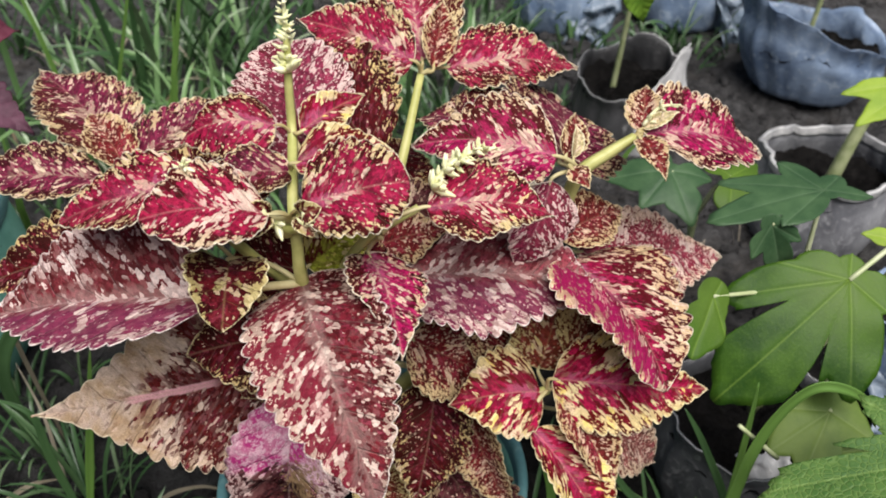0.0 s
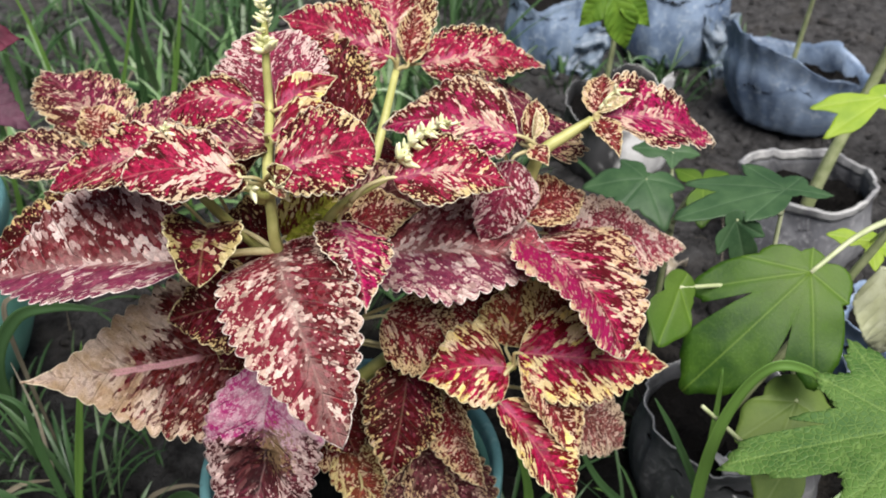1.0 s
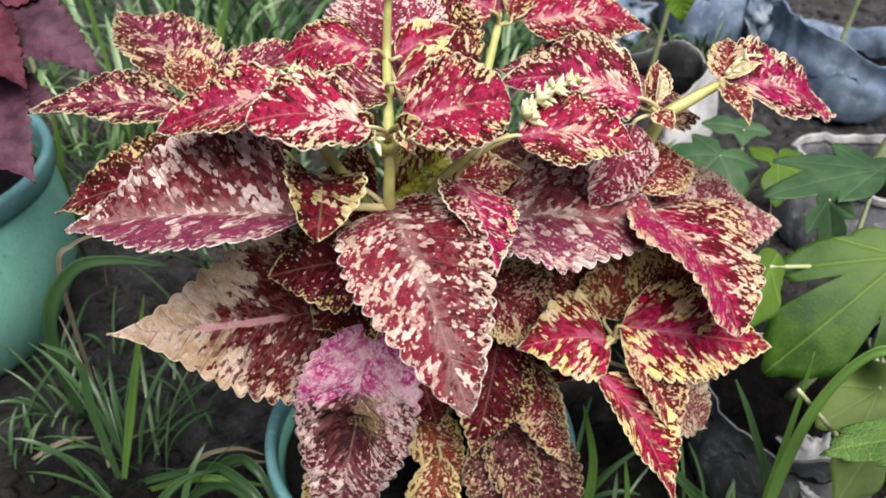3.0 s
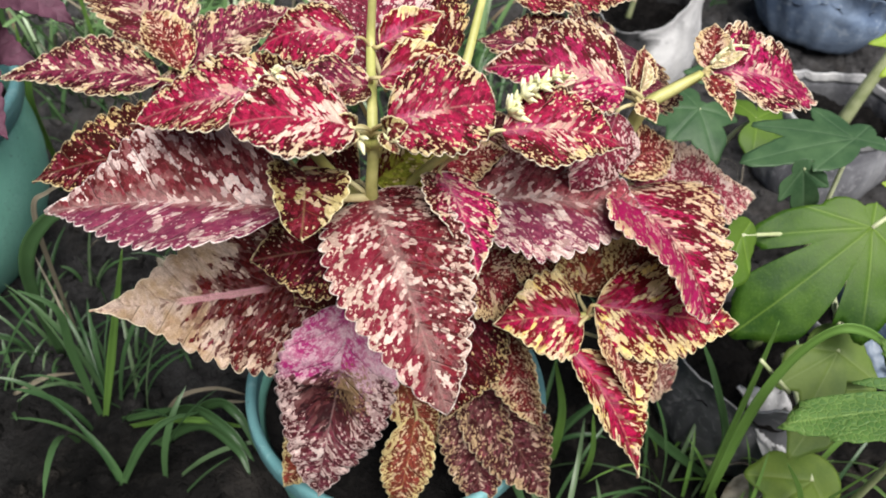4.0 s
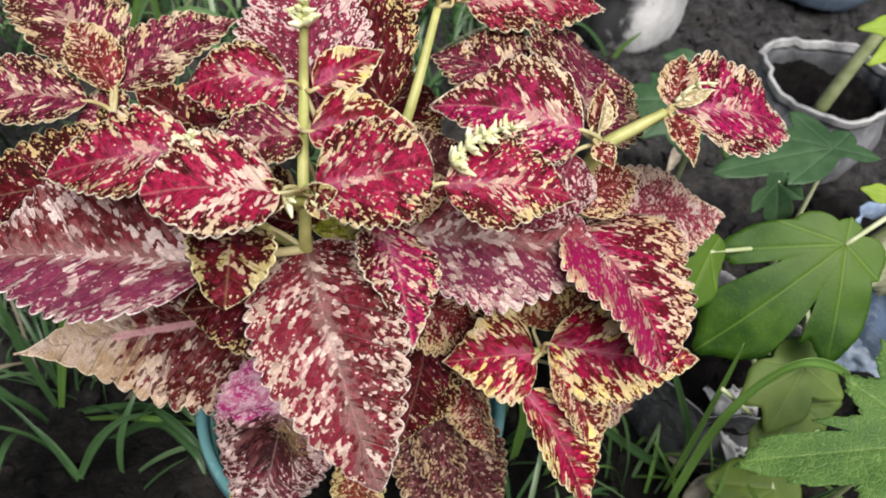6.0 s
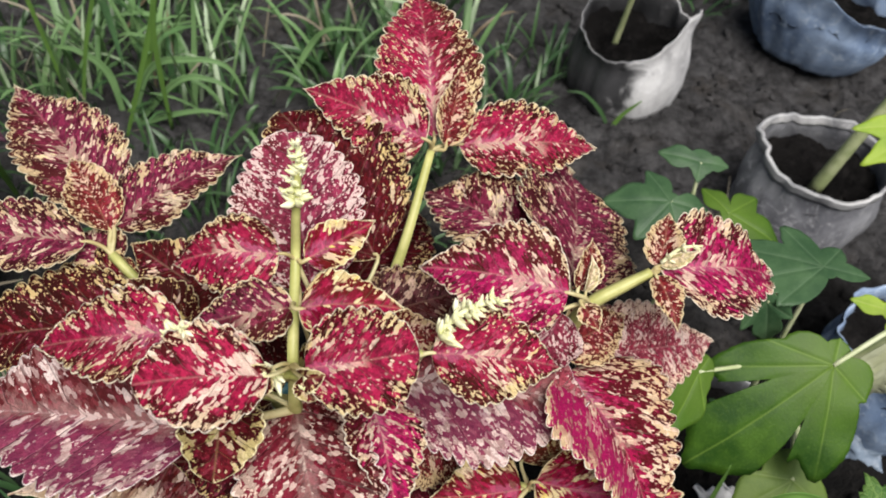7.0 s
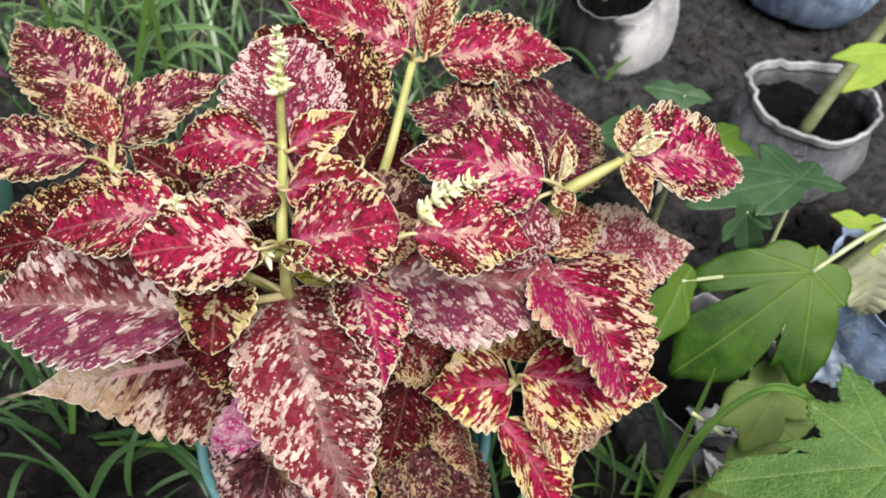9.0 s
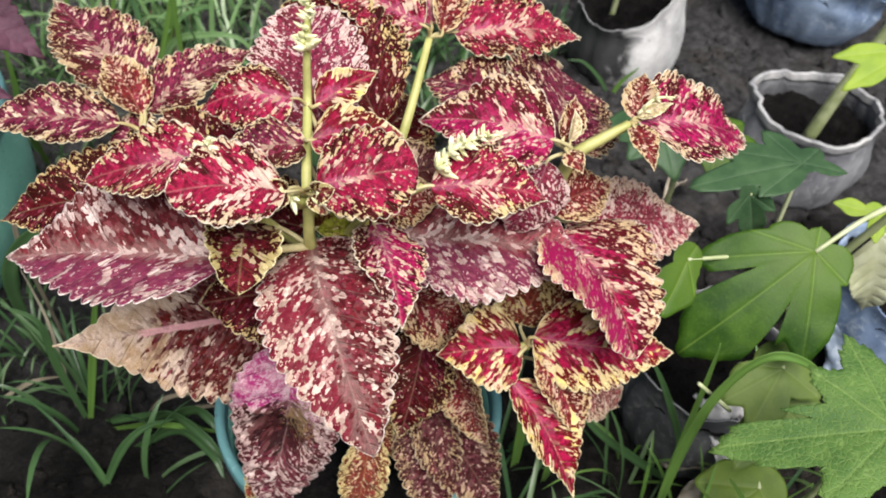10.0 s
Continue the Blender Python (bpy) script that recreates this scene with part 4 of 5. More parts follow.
shoot([(-0.290, 0.390, -0.004), (-0.266, 0.401, 0.050), (-0.245, 0.413, 0.070), (-0.220, 0.425, 0.068)], 0.0050, GRASS, "dark green arching grass blade growing from the soil")
shoot([(-0.280, 0.452, 0.0), (-0.232, 0.435, 0.06), (-0.193, 0.409, 0.07), (-0.169, 0.391, 0.05)], 0.0080, GRASS, "dark green arching grass blade growing from the soil")
shoot([(-0.275, 0.430, 0.0), (-0.223, 0.425, 0.05), (-0.184, 0.397, 0.06), (-0.170, 0.378, 0.05)], 0.0070, GRASS, "dark green arching grass blade growing from the soil")
shoot([(-0.270, 0.470, 0.0), (-0.249, 0.470, 0.03), (-0.218, 0.472, 0.04), (-0.193, 0.474, 0.03)], 0.0030, STRAW, "dry straw-coloured grass blade")


# ---- bags and pots ----
def lathe(profile, sides=72, shake=0.0, seed=0, lip=None, crease=0.0):
    """Verts and faces round the z axis; profile is (radius, z) rows. lip(angle) lifts the top; creases run down the wall."""
    verts, faces = [], []
    n = len(profile)
    for i, (r, z) in enumerate(profile):
        for s in range(sides):
            a = 2 * math.pi * s / sides
            c, q = math.cos(a), math.sin(a)
            k = 1 + shake * noise.noise((c * 1.4 + seed, q * 1.4, z * 9)) + crease * noise.noise((c * 5 + seed, q * 5, z * 7 + 3)) + 0.5 * crease * noise.noise((c * 13 + seed, q * 13, z * 9)) - 0.8 * crease * max(0.0, 0.35 - abs(noise.noise((c * 3 + seed, q * 3, z * 11 + 5)))) * 2
            zz = z * (1 + (lip(a) if lip else 0)) if z > 0 else z
            verts.append((r * k * c, r * k * q, zz))
    for i in range(n - 1):
        for s in range(sides):
            t = (s + 1) % sides
            faces.append((i * sides + s, i * sides + t, (i + 1) * sides + t, (i + 1) * sides + s))
    return verts, faces


def poly_bag(at, radius, height, material, label, seed=1, tilt=(0, 0, 0), soil=0.75, flare=0.06, lip_size=0.14, turn_in=0.0, hem=None, horns=(), squash=(1, 1), foot=0.80, torn=None, inner=None, crease=0.06):
    """A creased nursery bag with a ragged mouth, and the soil in it."""
    bag = anchor("plant_bag", at, label, "plant bag", "nursery bags")
    m = WORLD[bag.name] @ pose(0, 0, 0, *tilt) @ Matrix.Diagonal((squash[0], squash[1], 1, 1))
    rows = 16
    prof = []
    for i in range(rows + 1):
        t = i / rows
        bulge = foot + 0.10 + (0.80 - foot) * min(1, 1.6 * t) + 0.12 * math.sin(math.pi * min(1, t * 1.15)) + flare * max(0, t - 0.75) * 4 - turn_in * max(0, t - 0.88) * 8
        if i == 0:
            bulge = foot
        prof.append((radius * bulge, height * t + (0.002 if i == 0 else 0)))
    lip = lambda a: lip_size * noise.noise((math.cos(a) * 1.3 + seed * 3, math.sin(a) * 1.3, seed)) + 0.03 * noise.noise((math.cos(a) * 5, math.sin(a) * 5, seed)) + sum(
        s * math.exp(-(((a - radians(at_) + math.pi) % (2 * math.pi) - math.pi) / w) ** 2) for at_, s, w in horns)
    v, f = lathe(prof, 84, 0.10, seed, lip, crease)
    if hem:
        top = [(float(np.interp(height * t, [z for _, z in prof], [r for r, _ in prof])) + 0.0020, height * t) for t in (0.90, 0.93, 0.96, 0.985, 1.004)]
        hv, hf = lathe(top, 84, 0.10, seed, lip, crease)
        thicken(part("folded_hem", mesh_of("folded_hem", hv, hf, [hem]), bag, m, "pale folded mouth of the bag"), 0.0046, 0)
    rt = prof[-1][0]
    # light caught by the lip is put in as a pale edge band
    ev, ef = lathe([(rt * 0.999, height * 0.990), (rt * 1.006, height * 0.992), (rt * 1.008, height * 1.0), (rt * 1.002, height * 1.004), (rt * 0.994, height * 1.0)], 84, 0.10, seed, lip, crease)
    if not hem:
        part("torn_edge", mesh_of("torn_edge", ev, ef, [torn or BAG_WHITE_PLAIN]), bag, m, "thin edge of the film, on some bags with caught light put in as a pale tone")
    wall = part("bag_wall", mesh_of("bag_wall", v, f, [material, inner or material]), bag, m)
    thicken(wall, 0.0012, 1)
    rr = radius * 0.93
    sv, sf = [], []
    rings, sides = 24, 90
    for i in range(rings + 1):
        for s in range(sides):
            a = 2 * math.pi * s / sides
            r = rr * i / rings
            k = 1 + 0.10 * noise.noise((math.cos(a) * 1.4 + seed, math.sin(a) * 1.4, height * soil * 9))
            x, y = r * k * math.cos(a), r * k * math.sin(a)
            sv.append((x, y, height * soil + 0.012 * noise.noise((x * 22, y * 22, seed)) + 0.010 * noise.noise((x * 70, y * 70, seed)) + 0.008 * abs(noise.noise((x * 150, y * 150, seed)))))
    for i in range(rings):
        for s in range(sides):
            t = (s + 1) % sides
            sf.append((i * sides + s, i * sides + t, (i + 1) * sides + t, (i + 1) * sides + s))
    part("soil", mesh_of("soil", sv, sf, [POT_SOIL]), bag, m, "dark crumbly soil")
    return bag


poly_bag((0.280, 1.155, 0.0), 0.084, 0.120, BAG_WHITE, "worn white polythene plant bag filled with soil", 2, (0, 0, 0), 0.72, 0.05, 0.12, horns=((-44, 0.50, 0.60), (60, 0.12, 0.6), (235, -0.22, 0.9)), inner=BAG_SHADED_INSIDE)
poly_bag((0.482, 0.910, 0.0), 0.086, 0.120, BAG_GREY, "crumpled grey polythene plant bag with a folded mouth", 4, (0, 0, 20), 0.66, 0.04, 0.14, 0.0, hem=BAG_HEM, inner=BAG_GREY)
poly_bag((0.600, 1.300, 0.0), 0.098, 0.130, BAG_BLUE, "slumped blue polythene plant bag standing on the soil", 7, (0, 0, -32), 0.66, 0.14, 0.14, horns=((225, 0.34, 0.9), (0, -0.25, 0.8), (95, -0.10, 0.7)), squash=(1.18, 0.80), foot=0.55, torn=BAG_BLUE, crease=0.08)
poly_bag((0.47, 1.62, 0.0), 0.105, 0.17, BAG_BLUE, "faded blue polythene plant bag", 9, (0, 2, 0), 0.8, 0.02, 0.2, torn=BAG_BLUE)
poly_bag((0.23, 1.60, 0.0), 0.095, 0.14, BAG_BLUE, "pale blue polythene plant bag scuffed white", 12, (0, -2, 0), 0.8, 0.02, 0.2, torn=BAG_BLUE)
poly_bag((0.278, 0.505, 0.0), 0.084, 0.105, BAG_BLACK, "black polythene plant bag with a creased grey wall", 15, (0, 0, 0), 0.72, 0.05, 0.2)
poly_bag((0.520, 0.640, 0.0), 0.088, 0.10, BAG_BLUE, "blue grey polythene plant bag in the shade", 18, (0, 0, 0), 0.72, 0.05, 0.2, torn=BAG_BLUE)


def film_scrap(at, wide, high, turn, label, mt=None, crush=1.0):
    """A crumpled strip of torn white film, standing against a bag."""
    nx, nz = 14, 20
    verts = []
    for j in range(nz + 1):
        for i in range(nx + 1):
            u, w = i / nx - 0.5, j / nz
            x = wide * u * (0.65 + 0.5 * noise.noise((w * 3, at[0], 1)) + 0.35 * w)
            y = crush * (0.030 * noise.noise((u * 4 + at[0], w * 5, 3)) + 0.020 * noise.noise((u * 11, w * 9, 7))) + 0.05 * w
            verts.append((x, y, high * w * (1 + 0.25 * noise.noise((u * 3, 2, at[1])))))
    faces = [(j * (nx + 1) + i, j * (nx + 1) + i + 1, (j + 1) * (nx + 1) + i + 1, (j + 1) * (nx + 1) + i) for j in range(nz) for i in range(nx)]
    ob = place(new("plastic_scrap", mesh_of("plastic_scrap", verts, faces, [mt or BAG_WHITE_PLAIN])), Matrix.Translation(at) @ pose(0, 0, 0, 0, 0, turn))
    thicken(ob, 0.0010, 0)
    tagged(ob, label, "plastic scrap", "torn film")


film_scrap((0.545, 1.49, 0.0), 0.09, 0.11, 10, "crumpled torn pale polythene beside the blue bags", BAG_PALE_BLUE)
for foot_, top in (((0.228, 0.37, 0.21), (0.190, 0.36, 0.255)), ((0.325, 0.46, 0.125), (0.284, 0.45, 0.222))):
    stray = place(new("fallen_petiole", mesh_of("fallen_petiole", *tube([foot_, Vector(foot_).lerp(Vector(top), 0.5), top], [0.0018, 0.0017, 0.0014], 3, 8, 0, foot_), [WHITE_STALK])), Matrix.Translation(foot_))
    tagged(stray, "pale straight leafless petiole leaning on the sapling", "petiole", "bare petioles")
film_scrap((0.285, 0.416, 0.060), 0.050, 0.036, 12, "torn white film at the mouth of the black bag", BAG_WHITE_TORN, 0.5)
film_scrap((0.462, 0.555, 0.0), 0.11, 0.070, -18, "pale blue polythene flap hanging by the blue grey bag", BAG_PALE_BLUE, 0.35)
film_scrap((0.265, 1.49, 0.0), 0.13, 0.09, -15, "crumpled pale blue polythene in front of a blue bag", BAG_PALE_BLUE)


def teal_pot(at, rim, foot, height, label, soil=0.82, belly=0.0):
    """A flower pot of teal plastic: tapered wall, thick rolled rim, soil inside."""
    pot = anchor("flower_pot", at, label, "flower pot", "teal pots")
    prof = [(foot * 0.2, 0.003), (foot * 0.96, 0.003), (foot, 0.010)]
    for i in range(1, 9):
        t = i / 8
        prof.append((foot + (rim - foot) * (t ** 0.8) * 0.98 + belly * math.sin(math.pi * t), 0.010 + (height * 0.90 - 0.010) * t))
    inner = [(r - 0.003, z) for r, z in reversed(prof[3:])]
    v, f = lathe(prof + inner, 72)
    part("wall", mesh_of("wall", v, f, [TEAL]), pot)
    band = [(rim * 0.985, height * 0.88), (rim * 1.035, height * 0.885), (rim * 1.05, height * 0.91), (rim * 1.05, height * 0.975), (rim * 1.04, height * 0.997),
            (rim * 1.01, height), (rim * 0.985, height * 0.99), (rim * 0.975, height * 0.96), (rim * 0.965, height * 0.88)]
    v, f = lathe(band, 72)
    part("rim", mesh_of("rim", v, f, [RIM_TEAL]), pot, None, "smooth rolled teal rim")
    sv, sf = lathe([(0.001, height * soil)] + [(rim * 0.93 * i / 8, height * soil) for i in range(1, 9)], 48)
    sv = [(x, y, z + 0.012 * noise.noise((x * 25, y * 25, 2))) for x, y, z in sv]
    part("soil", mesh_of("soil", sv, sf, [POT_SOIL]), pot, None, "dark moist soil")
    return pot


teal_pot((-0.052, 0.400, 0.0), 0.110, 0.080, 0.158, "teal plastic flower pot under the variegated coleus")
teal_pot((-0.572, 0.650, 0.0), 0.140, 0.112, 0.215, "large teal plastic flower pot beside the grass", belly=0.020)


# ---- the variegated coleus ----
plant = anchor("coleus_plant", (-0.058, 0.405, 0.14), "bushy variegated coleus, crimson and cream toothed leaves, in a teal pot", "coleus")
NODE_E, NODE_D, LOW = (-0.072, 0.328, 0.440), (-0.076, 0.374, 0.461), (-0.071, 0.330, 0.400)
stalk("stem", [(-0.058, 0.405, 0.135), (-0.060, 0.385, 0.22), (-0.066, 0.352, 0.32), LOW, (-0.071, 0.328, 0.425), (-0.072, 0.335, 0.445), NODE_D, (-0.076, 0.380, 0.485), (-0.075, 0.385, 0.510)],
      [0.0052, 0.0046, 0.0040, 0.0035, 0.0032, 0.0029, 0.0026, 0.0022, 0.0017], STEM, plant, 0.10)
TOP_A, TOP_B, TOP_F, TOP_G, HUB_S = (-0.014, 0.487, 0.438), (-0.188, 0.422, 0.396), (0.074, 0.389, 0.428), (0.104, 0.401, 0.444), (0.062, 0.346, 0.304)
BR = "branch"
stalk(BR, [(-0.062, 0.372, 0.27), (-0.045, 0.405, 0.34), (-0.026, 0.440, 0.400), TOP_A], [0.0042, 0.0038, 0.0034, 0.0026], STEM, plant, 0.10)
stalk(BR, [(-0.064, 0.366, 0.28), (-0.10, 0.385, 0.33), (-0.150, 0.400, 0.370), TOP_B], [0.0042, 0.0038, 0.0034, 0.0026], STEM, plant, 0.10)
stalk(BR, [(-0.060, 0.380, 0.24), (0.014, 0.386, 0.31), (0.060, 0.389, 0.384), (0.067, 0.389, 0.405), TOP_F, (0.089, 0.395, 0.437), TOP_G], [0.0046, 0.0043, 0.0041, 0.0039, 0.0036, 0.0032, 0.0025], STEM, plant, 0.10)
stalk(BR, [(-0.059, 0.392, 0.19), (-0.01, 0.385, 0.21), (0.03, 0.368, 0.258), HUB_S], [0.0050, 0.0046, 0.0040, 0.0026], STEM, plant, 0.10)
stalk(BR, [(-0.066, 0.358, 0.36), (-0.052, 0.345, 0.399), (-0.036, 0.335, 0.426), (-0.012, 0.343, 0.438)], [0.0024, 0.0024, 0.0022, 0.0018], STEM, plant, 0.10)
stalk(BR, [(-0.067, 0.356, 0.365), (-0.084, 0.336, 0.400), (-0.100, 0.322, 0.434), (-0.112, 0.324, 0.452)], [0.0028, 0.0026, 0.0024, 0.0020], STEM, plant, 0.10)
for side in (-1, 1):
    stalk(BR, [(-0.0720, 0.326, 0.437), (-0.072 + side * 0.004, 0.322, 0.441), (-0.072 + side * 0.008, 0.317, 0.448)], [0.0026, 0.0022, 0.0018], STEM, plant, 0.10, 4)
stalk("cut_stub", [(-0.0745, 0.326, 0.434), (-0.0755, 0.323, 0.441), (-0.0757, 0.322, 0.4455)], [0.0024, 0.0021, 0.0020], STEM, plant, 0.10, 4, 8, "short cut-off stump of a side shoot")
INNER = (-0.062, 0.372, 0.30)
Lf = lambda *a, **k: coleus_leaf(plant, *a, **k)
# top branch
Lf("young", (-0.013, 0.490, 0.446), (-0.031, 0.607, 0.468), (0.05, -0.25, 0.95), 0.062, TOP_A, bend=0.10)
Lf("young", (-0.018, 0.483, 0.449), (-0.088, 0.486, 0.475), (0.30, -0.62, 0.75), 0.050, TOP_A, bend=0.10)
Lf("young", (0.002, 0.491, 0.441), (0.088, 0.510, 0.431), (0.15, -0.48, 0.85), 0.047, TOP_A, bend=0.12)
Lf("speckled", (-0.006, 0.486, 0.443), (0.000, 0.528, 0.470), (0.2, -0.75, 0.6), 0.022, TOP_A, fold=0.7, bend=0.05)
# far branch
Lf("plum", (-0.196, 0.452, 0.402), (-0.276, 0.533, 0.418), (0.10, -0.20, 1.0), 0.060, TOP_B, bend=0.06)
Lf("plum", (-0.190, 0.440, 0.400), (-0.126, 0.488, 0.420), (-0.15, -0.25, 0.95), 0.046, TOP_B, bend=0.08)
Lf("plum", (-0.203, 0.427, 0.399), (-0.290, 0.412, 0.402), (-0.10, -0.30, 0.95), 0.043, TOP_B, bend=0.10)
Lf("speckled", (-0.192, 0.436, 0.400), (-0.222, 0.474, 0.418), (0.3, -0.5, 0.8), 0.030, TOP_B, fold=0.5)
# back of the crown
Lf("rose", (-0.068, 0.372, 0.440), (-0.090, 0.444, 0.480), (0.05, -0.62, 0.78), 0.061, NODE_D, bend=0.12, round_=0.5, taper=0.6)
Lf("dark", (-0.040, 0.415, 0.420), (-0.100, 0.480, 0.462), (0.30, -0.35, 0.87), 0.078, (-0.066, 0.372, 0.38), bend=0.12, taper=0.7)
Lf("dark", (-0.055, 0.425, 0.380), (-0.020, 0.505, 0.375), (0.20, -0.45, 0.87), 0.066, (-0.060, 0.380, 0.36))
# upper node
Lf("young", (-0.083, 0.371, 0.468), (-0.132, 0.366, 0.460), (-0.10, -0.45, 0.88), 0.040, NODE_D, bend=0.24, fold=-0.25, petiole=0.0008)
Lf("golden", (-0.071, 0.372, 0.464), (-0.040, 0.392, 0.474), (0.1, -0.6, 0.8), 0.022, NODE_D)
Lf("plum", (-0.074, 0.352, 0.453), (-0.119, 0.333, 0.455), (-0.05, -0.35, 0.93), 0.030, (-0.074, 0.365, 0.452))
Lf("golden", (-0.070, 0.344, 0.463), (-0.023, 0.344, 0.469), (0.00, -0.30, 0.95), 0.031, (-0.074, 0.355, 0.452), bend=0.14)
# middle node
Lf("young", (-0.117, 0.325, 0.465), (-0.188, 0.330, 0.436), (-0.42, -0.32, 0.85), 0.042, (-0.112, 0.324, 0.452), bend=0.06)
Lf("cherry", (-0.079, 0.312, 0.456), (-0.132, 0.298, 0.463), (0.15, -0.36, 0.92), 0.044, NODE_E, bend=0.14, round_=0.56, taper=0.62, petiole=0.0008)
Lf("young", (-0.064, 0.317, 0.456), (-0.015, 0.324, 0.466), (0.0, -0.60, 0.79), 0.046, NODE_E, bend=0.14, round_=0.52, taper=0.50, petiole=0.0008)
Lf("young", (-0.008, 0.343, 0.438), (0.056, 0.346, 0.431), (0.06, -0.42, 0.90), 0.045, (-0.030, 0.332, 0.430), bend=0.16)
# right branch
Lf("pink", (0.060, 0.384, 0.442), (-0.017, 0.391, 0.444), (-0.05, -0.40, 0.92), 0.056, TOP_F, bend=0.14)
Lf("plum", (0.064, 0.398, 0.430), (0.080, 0.516, 0.402), (0.50, 0.0, 0.85), 0.086, TOP_F, bend=0.04, fold=0.05, taper=0.62)
Lf("plum", (0.050, 0.430, 0.420), (-0.018, 0.480, 0.410), (0.10, -0.20, 0.95), 0.062, (0.056, 0.395, 0.40))
Lf("pink", (0.108, 0.402, 0.446), (0.191, 0.437, 0.409), (0.30, -0.26, 0.91), 0.060, TOP_G, bend=0.10)
Lf("speckled", (0.108, 0.403, 0.446), (0.113, 0.430, 0.460), (-0.2, -0.8, 0.5), 0.021, TOP_G, fold=0.30)
Lf("speckled", (0.106, 0.398, 0.445), (0.116, 0.370, 0.436), (0.1, -0.5, 0.8), 0.017, TOP_G, fold=0.3)
Lf("speckled", (0.066, 0.390, 0.438), (0.073, 0.416, 0.450), (0.3, -0.7, 0.6), 0.016, TOP_F, fold=0.4)
Lf("speckled", (0.068, 0.382, 0.436), (0.077, 0.370, 0.431), (0.1, -0.6, 0.8), 0.013, TOP_F)
Lf("rose", (0.058, 0.382, 0.428), (0.040, 0.374, 0.375), (0.2, -0.9, 0.2), 0.038, TOP_F)
Lf("rose_tan", (0.080, 0.397, 0.368), (0.192, 0.458, 0.314), (0.42, -0.35, 0.84), 0.062, (0.050, 0.388, 0.380), bend=0.06, fold=-0.08)
Lf("speckled", (0.066, 0.390, 0.385), (0.108, 0.420, 0.382), (0.1, -0.5, 0.85), 0.036, (0.050, 0.388, 0.380))
Lf("pink_tan", (0.072, 0.384, 0.371), (0.121, 0.315, 0.337), (0.44, -0.22, 0.87), 0.088, (0.050, 0.388, 0.375), bend=0.14, fold=0.26, round_=0.36, taper=0.74)
# large lower leaves
Lf("mauve", (-0.112, 0.312, 0.406), (-0.243, 0.329, 0.376), (-0.25, -0.26, 0.92), 0.078, LOW, bend=0.06, fold=0.5, taper=1.3, petiole=0.0018)
Lf("bleached", (-0.086, 0.362, 0.312), (-0.225, 0.310, 0.322), (0.20, -0.56, 0.80), 0.106, (-0.066, 0.376, 0.31), bend=-0.13, fold=0.10, taper=1.5, wave=0.015, petiole=0.0018)
Lf("old", (-0.072, 0.333, 0.399), (-0.028, 0.226, 0.361), (-0.08, -0.38, 0.92), 0.065, LOW, bend=0.22, round_=0.46, taper=0.74, petiole=0.0018)
Lf("pink", (-0.037, 0.334, 0.416), (-0.018, 0.270, 0.406), (0.42, -0.25, 0.85), 0.040, (-0.030, 0.331, 0.429), bend=0.08)
Lf("violet", (-0.026, 0.370, 0.372), (0.084, 0.364, 0.374), (0.08, -0.22, 0.97), 0.090, (-0.066, 0.352, 0.34), bend=0.04, fold=0.14, taper=0.9, petiole=0.0018)
Lf("withered", (-0.080, 0.322, 0.328), (-0.098, 0.276, 0.198), (-0.05, -0.92, 0.38), 0.070, (-0.065, 0.358, 0.31), bend=0.14, curl=0.25, dent=(0.1, 0.45))
Lf("olive", (-0.104, 0.323, 0.420), (-0.101, 0.283, 0.411), (0.20, -0.25, 0.95), 0.036, LOW, round_=0.5, taper=0.50, fold=0.75, bend=0.20)
Lf("dark", (-0.080, 0.322, 0.372), (-0.134, 0.316, 0.362), (-0.1, -0.60, 0.79), 0.052, (-0.066, 0.350, 0.34))
# front right branch
Lf("golden", (0.058, 0.345, 0.303), (0.003, 0.336, 0.301), (0.05, -0.50, 0.86), 0.054, HUB_S, bend=0.22)
Lf("golden", (0.064, 0.344, 0.315), (0.160, 0.353, 0.297), (0.0, -0.72, 0.69), 0.058, HUB_S, bend=0.12, round_=0.44)
Lf("golden", (0.052, 0.324, 0.294), (0.096, 0.273, 0.242), (0.62, -0.44, 0.66), 0.044, HUB_S, bend=0.10, fold=0.40)
Lf("speckled", (0.068, 0.342, 0.306), (0.100, 0.303, 0.262), (0.4, -0.7, 0.6), 0.032, HUB_S, fold=0.6)
Lf("lime", (0.080, 0.358, 0.312), (0.112, 0.374, 0.348), (0.10, -0.66, 0.75), 0.060, HUB_S, taper=0.8)
Lf("lime", (0.058, 0.362, 0.306), (0.070, 0.382, 0.352), (0.0, -0.85, 0.5), 0.044, HUB_S)
Lf("tan", (0.090, 0.368, 0.255), (0.148, 0.378, 0.196), (0.4, -0.65, 0.65), 0.050, (0.045, 0.362, 0.27))
Lf("speckled", (-0.020, 0.370, 0.322), (0.034, 0.370, 0.288), (0.2, -0.75, 0.65), 0.054, INNER)
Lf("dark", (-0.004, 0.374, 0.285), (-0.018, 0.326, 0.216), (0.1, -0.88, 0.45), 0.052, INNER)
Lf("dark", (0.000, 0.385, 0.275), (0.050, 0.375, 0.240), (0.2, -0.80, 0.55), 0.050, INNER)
Lf("speckled", (0.018, 0.366, 0.262), (0.047, 0.328, 0.208), (-0.5, -0.70, 0.5), 0.034, (0.020, 0.376, 0.245), fold=0.4)
Lf("dull", (0.000, 0.362, 0.214), (0.060, 0.312, 0.146), (0.25, -0.80, 0.55), 0.058, (-0.050, 0.392, 0.19))
